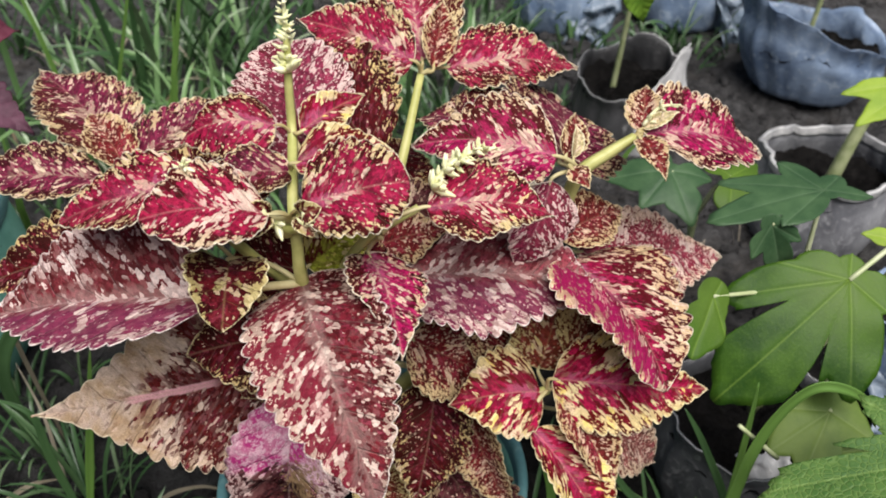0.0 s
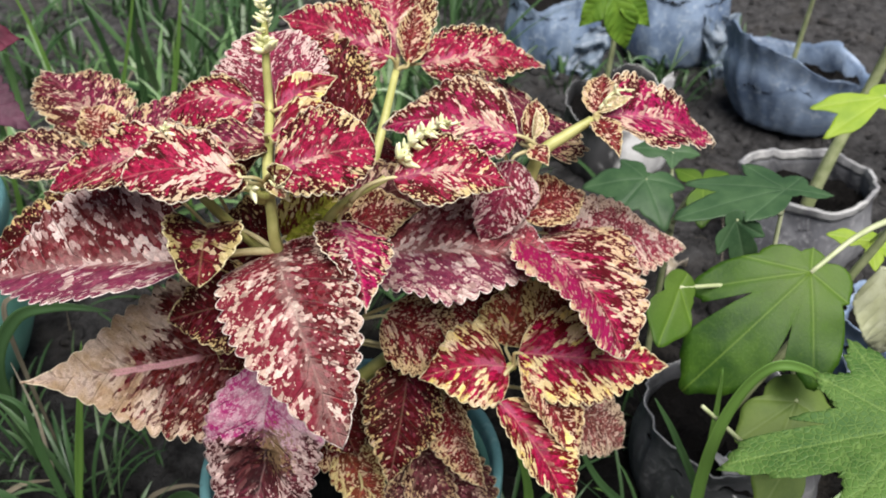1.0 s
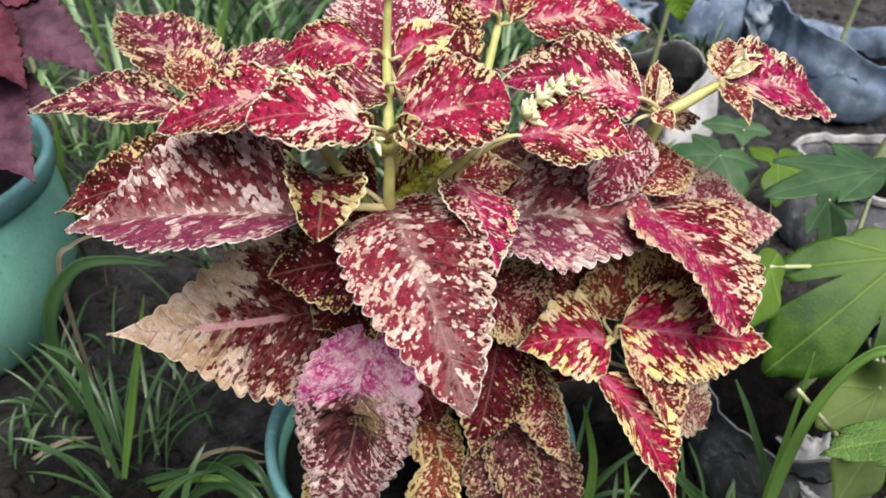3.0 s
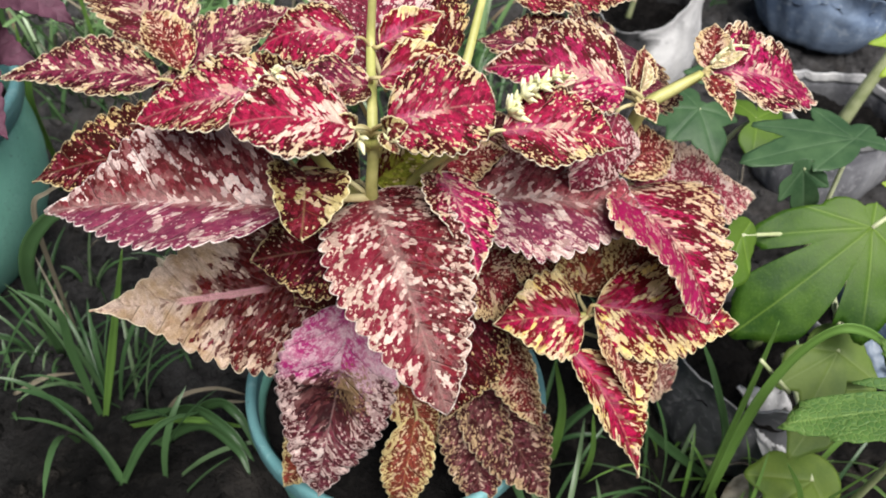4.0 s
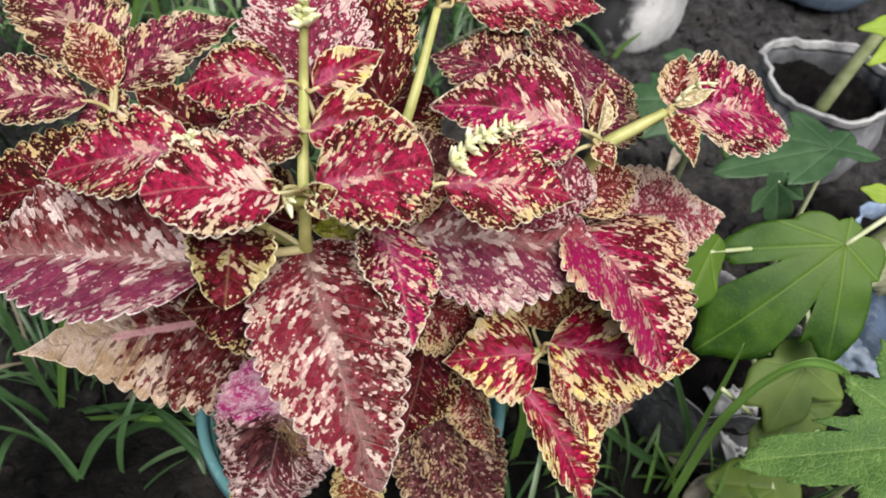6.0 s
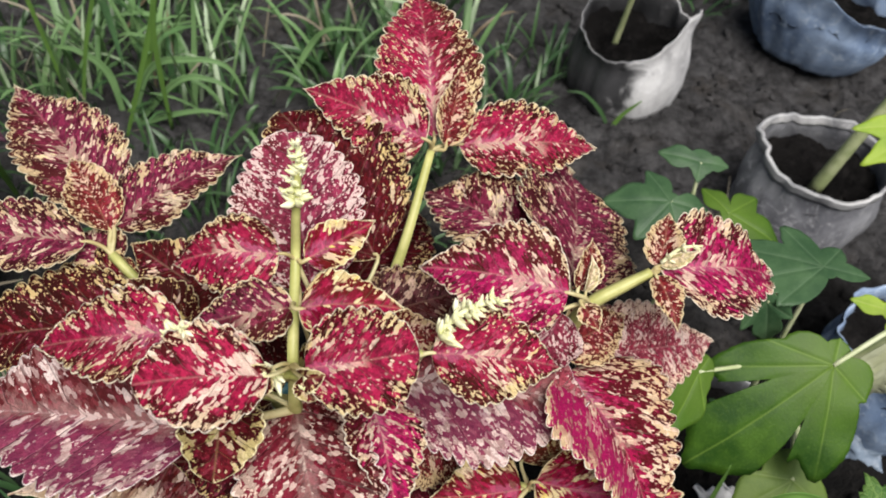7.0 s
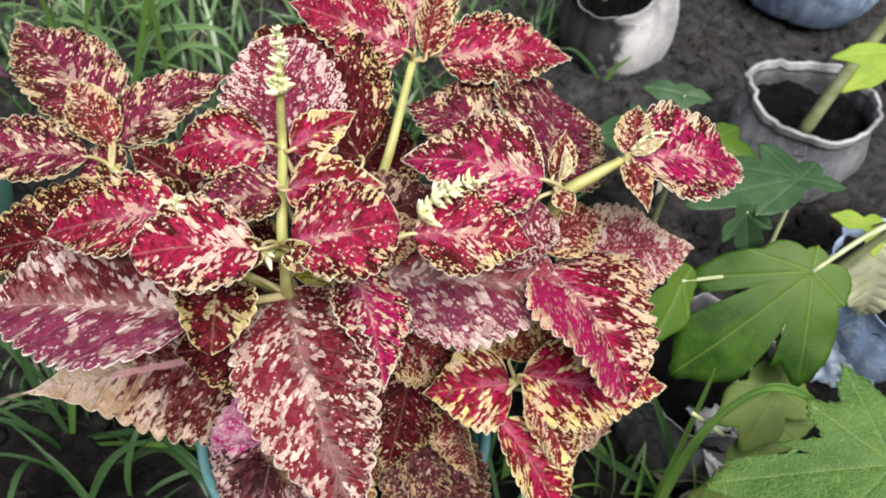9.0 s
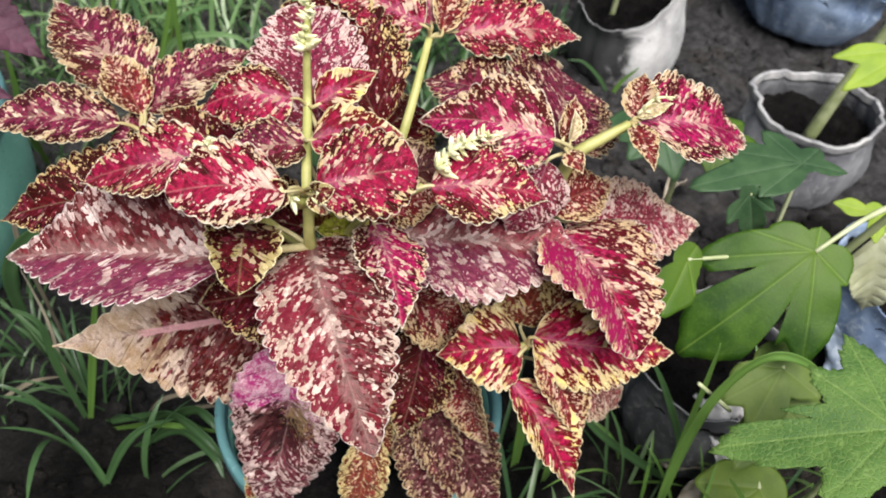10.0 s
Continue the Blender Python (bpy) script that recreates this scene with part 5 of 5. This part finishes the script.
Lf("dull", (0.000, 0.360, 0.208), (0.014, 0.302, 0.138), (-0.1, -0.80, 0.6), 0.050, (-0.050, 0.392, 0.19))
Lf("lime", (-0.038, 0.340, 0.198), (-0.048, 0.306, 0.126), (0.0, -0.88, 0.45), 0.036, (-0.055, 0.392, 0.19))
Lf("lime", (-0.052, 0.364, 0.210), (-0.022, 0.334, 0.176), (0.1, -0.80, 0.6), 0.036, (-0.055, 0.392, 0.19))
Lf("speckled", (-0.070, 0.372, 0.225), (-0.030, 0.366, 0.190), (0.1, -0.80, 0.6), 0.046, (-0.057, 0.392, 0.19))
Lf("lime", (-0.092, 0.330, 0.205), (-0.124, 0.300, 0.165), (-0.2, -0.70, 0.7), 0.040, (-0.058, 0.392, 0.19))
# shaded leaves inside and behind; the dark kind has part of that shade in its colour
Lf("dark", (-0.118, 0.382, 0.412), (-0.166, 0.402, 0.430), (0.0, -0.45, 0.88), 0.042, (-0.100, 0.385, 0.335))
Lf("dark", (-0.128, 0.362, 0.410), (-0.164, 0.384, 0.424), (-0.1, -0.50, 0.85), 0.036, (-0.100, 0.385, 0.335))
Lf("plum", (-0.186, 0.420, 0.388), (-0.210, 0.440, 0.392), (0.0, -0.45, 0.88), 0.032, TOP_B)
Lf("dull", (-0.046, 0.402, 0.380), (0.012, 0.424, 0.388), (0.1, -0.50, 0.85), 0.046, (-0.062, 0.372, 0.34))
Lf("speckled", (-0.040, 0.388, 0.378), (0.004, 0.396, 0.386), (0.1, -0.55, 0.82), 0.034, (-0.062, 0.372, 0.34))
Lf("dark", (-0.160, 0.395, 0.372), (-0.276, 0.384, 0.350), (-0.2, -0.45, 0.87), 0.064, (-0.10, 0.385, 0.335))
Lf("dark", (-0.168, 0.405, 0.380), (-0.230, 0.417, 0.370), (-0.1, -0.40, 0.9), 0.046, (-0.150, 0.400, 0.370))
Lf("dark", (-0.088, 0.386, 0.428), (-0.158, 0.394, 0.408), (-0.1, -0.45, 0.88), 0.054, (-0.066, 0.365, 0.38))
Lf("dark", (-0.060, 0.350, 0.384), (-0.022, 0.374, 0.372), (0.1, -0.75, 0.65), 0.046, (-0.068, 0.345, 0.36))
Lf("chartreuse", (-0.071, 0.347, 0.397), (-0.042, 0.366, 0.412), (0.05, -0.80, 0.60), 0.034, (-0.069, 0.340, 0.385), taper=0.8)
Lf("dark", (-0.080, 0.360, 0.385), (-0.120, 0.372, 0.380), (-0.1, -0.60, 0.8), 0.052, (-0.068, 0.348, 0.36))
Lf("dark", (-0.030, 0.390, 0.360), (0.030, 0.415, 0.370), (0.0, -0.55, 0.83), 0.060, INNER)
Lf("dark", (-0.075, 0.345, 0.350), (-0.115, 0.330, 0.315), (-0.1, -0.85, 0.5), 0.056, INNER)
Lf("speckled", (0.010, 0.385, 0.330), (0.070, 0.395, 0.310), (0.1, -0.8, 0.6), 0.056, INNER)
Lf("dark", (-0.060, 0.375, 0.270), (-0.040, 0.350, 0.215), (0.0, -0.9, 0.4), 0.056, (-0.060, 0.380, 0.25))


def flower_spike(points, radius, whorls, size, label):
    """A flower spike: an axis with whorls of small cream buds."""
    rng = random.Random(len(points) * 7 + whorls)
    line = spline(points, 8)
    o = line[0].copy()
    v, f = tube(points, [radius, radius * 0.5], 6, 6, 0, o)
    for w in range(whorls):
        t = (w + 0.5) / whorls
        c = line[int(t * (len(line) - 1))]
        d = (line[-1] - line[0]).normalized()
        s = d.orthogonal().normalized()
        c = c + Vector((rng.uniform(-1, 1), rng.uniform(-1, 1), rng.uniform(-1, 1))) * size * 0.30
        for q in range(rng.randint(4, 7)):
            a = q * math.pi / 3 + w * 0.9 + rng.uniform(-0.6, 0.6)
            out = (s * math.cos(a) + d.cross(s) * math.sin(a) + d * rng.uniform(0.0, 0.5)).normalized()
            ln = size * (1.15 - 0.75 * t) * rng.uniform(0.45, 1.25)
            bv, bf = tube([c, c + out * ln * 0.5 + d * ln * 0.1, c + out * ln + d * ln * 0.25], [ln * 0.13, ln * 0.21, ln * 0.05], 3, 6, 0, o)
            k = len(v)
            v += bv
            f += [tuple(i + k for i in face) for face in bf]
    part("flower_spike", mesh_of("flower_spike", v, f, [FLOWER]), plant, Matrix.Translation(o), label)


for side in (-1, 1):
    for dx, dy, dz, wide in ((0.0100, -0.0035, 0.0075, 0.0115), (0.0060, -0.0100, -0.0040, 0.0100)):
        root = Vector((-0.072 + side * 0.0075, 0.316, 0.452))
        Lf("olive", root, root + Vector((side * dx, dy, dz)), (0.0, -0.75, 0.65), wide, NODE_E, fold=0.6, bend=0.3, pitch=0.002, taper=0.55, petiole=0.0009)
flower_spike([(-0.076, 0.382, 0.490), (-0.0755, 0.384, 0.506), (-0.075, 0.387, 0.526)], 0.0018, 15, 0.0078, "pale cream flower spike")
flower_spike([(-0.006, 0.350, 0.446), (0.008, 0.356, 0.459), (0.026, 0.360, 0.462)], 0.0018, 16, 0.0080, "pale cream flower spike")
flower_spike([(-0.118, 0.322, 0.462), (-0.117, 0.318, 0.474), (-0.112, 0.315, 0.484)], 0.0014, 6, 0.0075, "pale cream flower buds")
flower_spike([(-0.078, 0.319, 0.446), (-0.081, 0.313, 0.451), (-0.082, 0.308, 0.453)], 0.0016, 3, 0.0088, "pale cream flower buds")
flower_spike([(-0.066, 0.319, 0.446), (-0.063, 0.313, 0.451), (-0.062, 0.308, 0.453)], 0.0016, 3, 0.0084, "pale cream flower buds")
Lf("cream", (0.108, 0.403, 0.448), (0.128, 0.409, 0.455), (0.0, -0.7, 0.7), 0.0075, TOP_G, fold=0.7, bend=0.15, petiole=0.0008)
Lf("cream", (0.070, 0.389, 0.438), (0.072, 0.404, 0.450), (0.3, -0.7, 0.6), 0.007, TOP_F, fold=0.7, bend=0.15, petiole=0.0008)
flower_spike([(0.108, 0.403, 0.450), (0.116, 0.406, 0.459), (0.128, 0.409, 0.459)], 0.0012, 3, 0.0060, "pale cream flower buds")


# ---- saplings ----
def lobed_leaf(parent, hub, normal, lobes, material, to=None, droop=0.0, notch=0.30, stalk_w=0.0022, teeth=0.0, label="", seed=0, full=False, sinuses=()):
    """A palmate leaf: lobes are (tip, half angle in degrees) round the hub. In a full leaf each lobe is an ellipse through the hub,
    (tip, half width over length), and sinuses (lobe, lobe, place between them, depth) cut in between two lobes."""
    z = Vector(normal).normalized()
    x = (Vector(lobes[0][0]) - Vector(hub))
    x = (x - z * x.dot(z)).normalized()
    y = z.cross(x)
    hubv = Vector(hub)
    fan = []
    for tip, half in lobes:
        d = Vector(tip) - hubv
        fan.append((math.atan2(d.dot(y), d.dot(x)), math.hypot(d.dot(x), d.dot(y)), radians(half), d.dot(z)))
    longest = max(l for _, l, _, _ in fan)
    cuts = []
    for i, j, between, depth in sinuses:
        turn = (fan[j][0] - fan[i][0] + math.pi) % (2 * math.pi) - math.pi
        cuts.append((fan[i][0] + between * turn, depth * longest))
    na, nr = (288, 14) if full else (168, 12)
    verts, co, aux = [], [], []
    for i in range(nr + 1):
        for s in range(na):
            a = 2 * math.pi * s / na - math.pi
            r, zz, near, wsum = notch * longest * 0.55, 0.0, 9.0, 1e-6
            if full:
                r = 0.12 * longest
            for pa, pl, ph, pz in fan:
                q = abs((a - pa + math.pi) % (2 * math.pi) - math.pi)
                near = min(near, q)
                if full and q < 1.5:
                    w = math.degrees(ph) * pl
                    arc = pl * w * w * math.cos(q) / (w * w * math.cos(q) ** 2 + 0.25 * pl * pl * math.sin(q) ** 2)
                    r = max(r, arc * (0.93 + 0.07 * math.exp(-(q / 0.09) ** 2)) * (1 + teeth * math.sin(a * 58) * math.sin(a * 23 + seed)))
                elif not full and q < ph:
                    k = q / ph
                    r = max(r, pl * (0.80 * (1 - k ** 2.6) ** 0.5 + 0.20 * math.exp(-(k / 0.20) ** 2)) * (1 + teeth * math.sin(a * 46)))
                wt = math.exp(-(q / 0.5) ** 2)
                wsum += wt
                zz += wt * pz
            for ca, depth in cuts:
                r = min(r, depth + longest * 4.5 * abs((a - ca + math.pi) % (2 * math.pi) - math.pi))
            t = i / nr
            rr = r * t
            h = zz / wsum * (rr / longest) ** 1.2 - droop * rr * rr / longest
            h += 0.0022 * noise.noise((rr * math.cos(a) * 40, rr * math.sin(a) * 40, seed)) * t - 0.0006 * math.exp(-(rr * near / 0.0018) ** 2)
            verts.append((rr * math.cos(a), rr * math.sin(a), h))
            co.append((rr * math.cos(a), rr * math.sin(a), t))
            aux.append(((rr * math.cos(min(near, 1.2)) - rr * math.sin(min(near, 1.2))) * 0.0, rr * min(near, 1.5), 0))
    faces = [(i * na + s, i * na + (s + 1) % na, (i + 1) * na + (s + 1) % na, (i + 1) * na + s) for i in range(nr) for s in range(na)]
    me = mesh_of("leaf", verts, faces, [material])
    set_coords(me, co, aux)
    m = Matrix.Translation(hubv) @ Matrix((x, y, z)).transposed().to_4x4()
    ob = part("leaf", me, parent, m, label)
    thicken(ob, 0.0005, 0)
    if to is not None:
        end = Vector(to)
        v, f = tube([hubv - z * 0.0006, hubv.lerp(end, 0.5) + Vector((0, 0, 0.008)), end], [stalk_w * 0.8, stalk_w, stalk_w * 1.3], 6, 8, 0, hubv)
        part("petiole", mesh_of("petiole", v, f, [WHITE_STALK]), ob, Matrix.Translation(hubv), "pale green petiole")
    return ob


sap = anchor("papaya_sapling", (0.285, 0.53, 0.08), "young papaya sapling with broad lobed green leaves in a black bag", "sapling", "saplings")
stalk("stem", [(0.285, 0.53, 0.075), (0.32, 0.525, 0.16), (0.352, 0.512, 0.26), (0.372, 0.505, 0.325)], [0.0045, 0.004, 0.0035, 0.003], GREEN_STALK, sap)
lobed_leaf(sap, (0.291, 0.466, 0.288), (-0.05, -0.6, 0.8), [((0.196, 0.403, 0.234), 0.33), ((0.203, 0.461, 0.280), 0.24), ((0.286, 0.397, 0.236), 0.28), ((0.316, 0.446, 0.274), 0.60), ((0.296, 0.482, 0.300), 0.55), ((0.250, 0.478, 0.293), 0.42)], PAPAYA, (0.368, 0.507, 0.312), 0.25, 0.24, teeth=0.012, full=True, sinuses=((1, 0, 0.34, 0.32), (0, 2, 0.55, 0.32), (3, 4, 0.5, 0.22)))
lobed_leaf(sap, (0.286, 0.530, 0.322), (0, -0.06, 1), [((0.195, 0.508, 0.316), 0.17), ((0.212, 0.550, 0.321), 0.18), ((0.322, 0.526, 0.316), 0.24), ((0.246, 0.496, 0.313), 0.26), ((0.262, 0.568, 0.323), 0.30), ((0.305, 0.550, 0.322), 0.40)], PAPAYA_DARK, (0.292, 0.526, 0.11), 0.1, teeth=0.02, seed=3, full=True)
lobed_leaf(sap, (0.240, 0.500, 0.312), (-0.1, -0.9, 0.3), [((0.229, 0.494, 0.284), 34), ((0.258, 0.502, 0.262), 30), ((0.264, 0.500, 0.298), 36)], PAPAYA_DARK, (0.286, 0.530, 0.30), 0.0, seed=4)
lobed_leaf(sap, (0.285, 0.420, 0.200), (0, -0.4, 0.9), [((0.237, 0.396, 0.185), 50), ((0.256, 0.376, 0.176), 46), ((0.268, 0.424, 0.196), 50), ((0.315, 0.402, 0.187), 55)], PAPAYA_PALE, (0.33, 0.52, 0.19), 0.1, 0.75, seed=5)
lobed_leaf(sap, (0.288, 0.402, 0.175), (0, -0.5, 0.85), [((0.250, 0.357, 0.146), 40), ((0.308, 0.388, 0.164), 46), ((0.322, 0.407, 0.174), 46), ((0.256, 0.390, 0.162), 46)], PAPAYA_PALE, (0.33, 0.52, 0.16), 0.1, 0.6, seed=7)
lobed_leaf(sap, (0.192, 0.455, 0.282), (0.3, -0.6, 0.7), [((0.172, 0.418, 0.256), 55), ((0.198, 0.440, 0.268), 60), ((0.199, 0.465, 0.287), 60)], PAPAYA, (0.310, 0.500, 0.235), 0.0, 0.5, 0.0018, seed=6)
lobed_leaf(sap, (0.372, 0.540, 0.266), (0, -0.5, 0.85), [((0.337, 0.548, 0.268), 30), ((0.370, 0.517, 0.252), 40), ((0.400, 0.530, 0.255), 40)], FRESH, (0.368, 0.507, 0.29), 0.0, 0.5, 0.0016, seed=16)
rotw, bw, lnw = basis((0.400, 0.56, 0.225), (0.425, 0.555, 0.125), (0.0, -1.0, 0.1))
thicken(part("withered_leaf", leaf_mesh("withered_leaf", lnw, 0.055, [WILTED, WILTED], seed=91, tooth=0.02, bend=0.1, wave=0.08), sap, Matrix.Translation(bw) @ rotw, "pale wilted hanging leaf"), 0.0005, 0)
lobed_leaf(sap, (0.290, 0.372, 0.094), (0, -0.3, 0.95), [((0.236, 0.376, 0.095), 60), ((0.245, 0.345, 0.087), 55), ((0.30, 0.345, 0.087), 55)], FRESH_DULL, (0.30, 0.50, 0.10), 0.1, 0.8, seed=17)
low_sap = anchor("papaya_sapling", (0.24, 0.66, 0.0), "low papaya seedling with dull dark green leaves", "sapling", "saplings")
stalk("stem", [(0.24, 0.66, -0.01), (0.243, 0.67, 0.10), (0.245, 0.67, 0.20)], [0.004, 0.0035, 0.003], GREEN_STALK, low_sap)
lobed_leaf(low_sap, (0.205, 0.645, 0.265), (0, -0.3, 0.95), [((0.148, 0.648, 0.262), 46), ((0.174, 0.612, 0.252), 44), ((0.188, 0.680, 0.269), 42), ((0.218, 0.596, 0.246), 44), ((0.242, 0.640, 0.262), 50)], PAPAYA_DARK, (0.245, 0.67, 0.19), 0.2, seed=8)
lobed_leaf(low_sap, (0.258, 0.640, 0.262), (0, -0.3, 0.95), [((0.304, 0.618, 0.255), 46), ((0.250, 0.598, 0.248), 46), ((0.288, 0.662, 0.266), 46), ((0.238, 0.667, 0.266), 46)], PAPAYA, (0.245, 0.67, 0.20), 0.2, seed=9)
lobed_leaf(low_sap, (0.244, 0.705, 0.262), (0.05, -0.4, 0.9), [((0.205, 0.712, 0.266), 40), ((0.272, 0.705, 0.260), 40), ((0.240, 0.685, 0.255), 40)], PAPAYA_DARK, (0.245, 0.67, 0.15), 0.1, 0.6, seed=10)
tall = anchor("papaya_sapling", (0.478, 0.885, 0.085), "papaya sapling with fresh yellow-green leaves in a grey bag", "sapling", "saplings")
stalk("stem", [(0.478, 0.885, 0.08), (0.496, 0.89, 0.16), (0.524, 0.90, 0.25), (0.545, 0.90, 0.36)], [0.0090, 0.0078, 0.0066, 0.0050], GREEN_STALK, tall)
lobed_leaf(tall, (0.455, 0.738, 0.306), (0, -0.5, 0.85), [((0.380, 0.731, 0.298), 20), ((0.388, 0.700, 0.282), 20), ((0.480, 0.68, 0.275), 30), ((0.52, 0.74, 0.305), 30)], FRESH, (0.535, 0.90, 0.31), 0.05, 0.35, seed=12)
leaf_br = anchor("bitter_gourd_vine", (0.30, 0.34, 0.0), "low vine with a crinkled light green toothed leaf", "vine")
stalk("stem", [(0.31, 0.36, -0.01), (0.312, 0.345, 0.15), (0.305, 0.335, 0.24)], [0.003, 0.0028, 0.0022], GREEN_STALK, leaf_br)
lobed_leaf(leaf_br, (0.297, 0.308, 0.290), (-0.1, -0.22, 1.0), [((0.188, 0.306, 0.259), 0.20), ((0.243, 0.262, 0.280), 0.26), ((0.251, 0.348, 0.298), 0.25), ((0.280, 0.372, 0.302), 0.26), ((0.355, 0.335, 0.292), 0.36), ((0.318, 0.255, 0.278), 0.34)], NET_GREEN, (0.305, 0.335, 0.24), 0.05, 0.55, teeth=0.05, seed=14, full=True, sinuses=((0, 2, 0.30, 0.42), (0, 1, 0.55, 0.50), (2, 3, 0.5, 0.40)))
for k, (sx, sy, sz) in enumerate(((0.60, 1.32, 0.30), (0.25, 1.14, 0.34))):
    s = anchor("papaya_sapling", (sx, sy, 0.09), "slender sapling rising from a polythene bag", "sapling", "saplings")
    stalk("stem", [(sx, sy, 0.08), (sx + 0.008, sy, 0.18), (sx + 0.02, sy + 0.005, sz)], [0.0046, 0.0040, 0.0032], GREEN_STALK, s)
    for q in range(4):
        a = q * 1.57 + 0.5 + k
        hub = (sx + 0.02 + 0.03 * math.cos(a), sy + 0.03 * math.sin(a), sz + 0.02)
        tips = [((hub[0] + 0.06 * math.cos(a + w), hub[1] + 0.06 * math.sin(a + w), hub[2] - 0.03), 26) for w in (-0.9, 0, 0.9)]
        lobed_leaf(s, hub, (0, -0.2, 1), tips, FRESH, (sx + 0.02, sy + 0.005, sz), 0.2, 0.4, 0.0015, seed=20 + q)
    if k == 1:
        for lb, lt, lw in (((0.232, 1.032, 0.310), (0.256, 1.038, 0.237), 0.046), ((0.222, 1.035, 0.312), (0.190, 1.030, 0.272), 0.034), ((0.240, 1.040, 0.312), (0.285, 1.040, 0.268), 0.034)):
            rotl, bl, lnl = basis(lb, lt, (0.1, -0.9, 0.35))
            blade_ = part("leaf", leaf_mesh("leaf", lnl, lw, [FRESH_DEEP, FRESH_DEEP], seed=61, tooth=0.002, bend=0.08), s, Matrix.Translation(bl) @ rotl, "fresh green drooping leaf")
            thicken(blade_)
            v, f = tube([bl, bl.lerp(Vector((0.27, 1.145, 0.34)), 0.5), (0.27, 1.145, 0.34)], [0.0012, 0.0014, 0.0018], 4, 8, 0, bl)
            part("petiole", mesh_of("petiole", v, f, [WHITE_STALK]), blade_, Matrix.Translation(bl))


# ---- the purple coleus in the large pot ----
purple = anchor("coleus_plant", (-0.555, 0.655, 0.17), "dusky purple coleus with toothed leaves in the large teal pot", "coleus")
stalk("stem", [(-0.555, 0.655, 0.165), (-0.50, 0.61, 0.27), (-0.43, 0.575, 0.36), (-0.41, 0.565, 0.41)], [0.006, 0.0055, 0.005, 0.004], STEM, purple, 0.1)


def purple_leaf(base, tip, normal, width, mt, to):
    COUNT[0] += 1
    rot, b, ln = basis(base, tip, normal)
    ob = part("leaf", leaf_mesh("leaf", ln, width, [mt, mt], seed=COUNT[0], bend=0.10), purple, Matrix.Translation(b) @ rot)
    thicken(ob)
    v, f = tube([b + (Vector(tip) - b) * 0.03, b.lerp(Vector(to), 0.5), Vector(to)], [0.0014, 0.0016, 0.002], 4, 8, 0, b)
    part("petiole", mesh_of("petiole", v, f, [PURPLE]), ob, Matrix.Translation(b))


P_HI, P_LO = (-0.42, 0.57, 0.39), (-0.46, 0.59, 0.31)
purple_leaf((-0.385, 0.56, 0.405), (-0.295, 0.535, 0.368), (0.3, -0.5, 0.8), 0.058, PURPLE, P_HI)
purple_leaf((-0.385, 0.575, 0.418), (-0.318, 0.605, 0.415), (0.1, -0.5, 0.85), 0.060, PURPLE_RED, P_HI)
purple_leaf((-0.40, 0.55, 0.40), (-0.335, 0.500, 0.372), (0.2, -0.5, 0.8), 0.052, PURPLE_RED, P_HI)
purple_leaf((-0.42, 0.555, 0.33), (-0.312, 0.506, 0.352), (0.1, -0.5, 0.85), 0.060, PURPLE, P_LO)
purple_leaf((-0.41, 0.53, 0.35), (-0.326, 0.460, 0.322), (0.2, -0.5, 0.85), 0.080, PURPLE, P_LO)
purple_leaf((-0.44, 0.60, 0.40), (-0.46, 0.70, 0.39), (0, 0.2, 1), 0.080, PURPLE, P_HI)
purple_leaf((-0.45, 0.56, 0.38), (-0.53, 0.50, 0.35), (-0.1, -0.3, 1), 0.080, PURPLE_RED, P_HI)
purple_leaf((-0.48, 0.58, 0.31), (-0.57, 0.64, 0.30), (-0.1, 0, 1), 0.080, PURPLE, P_LO)
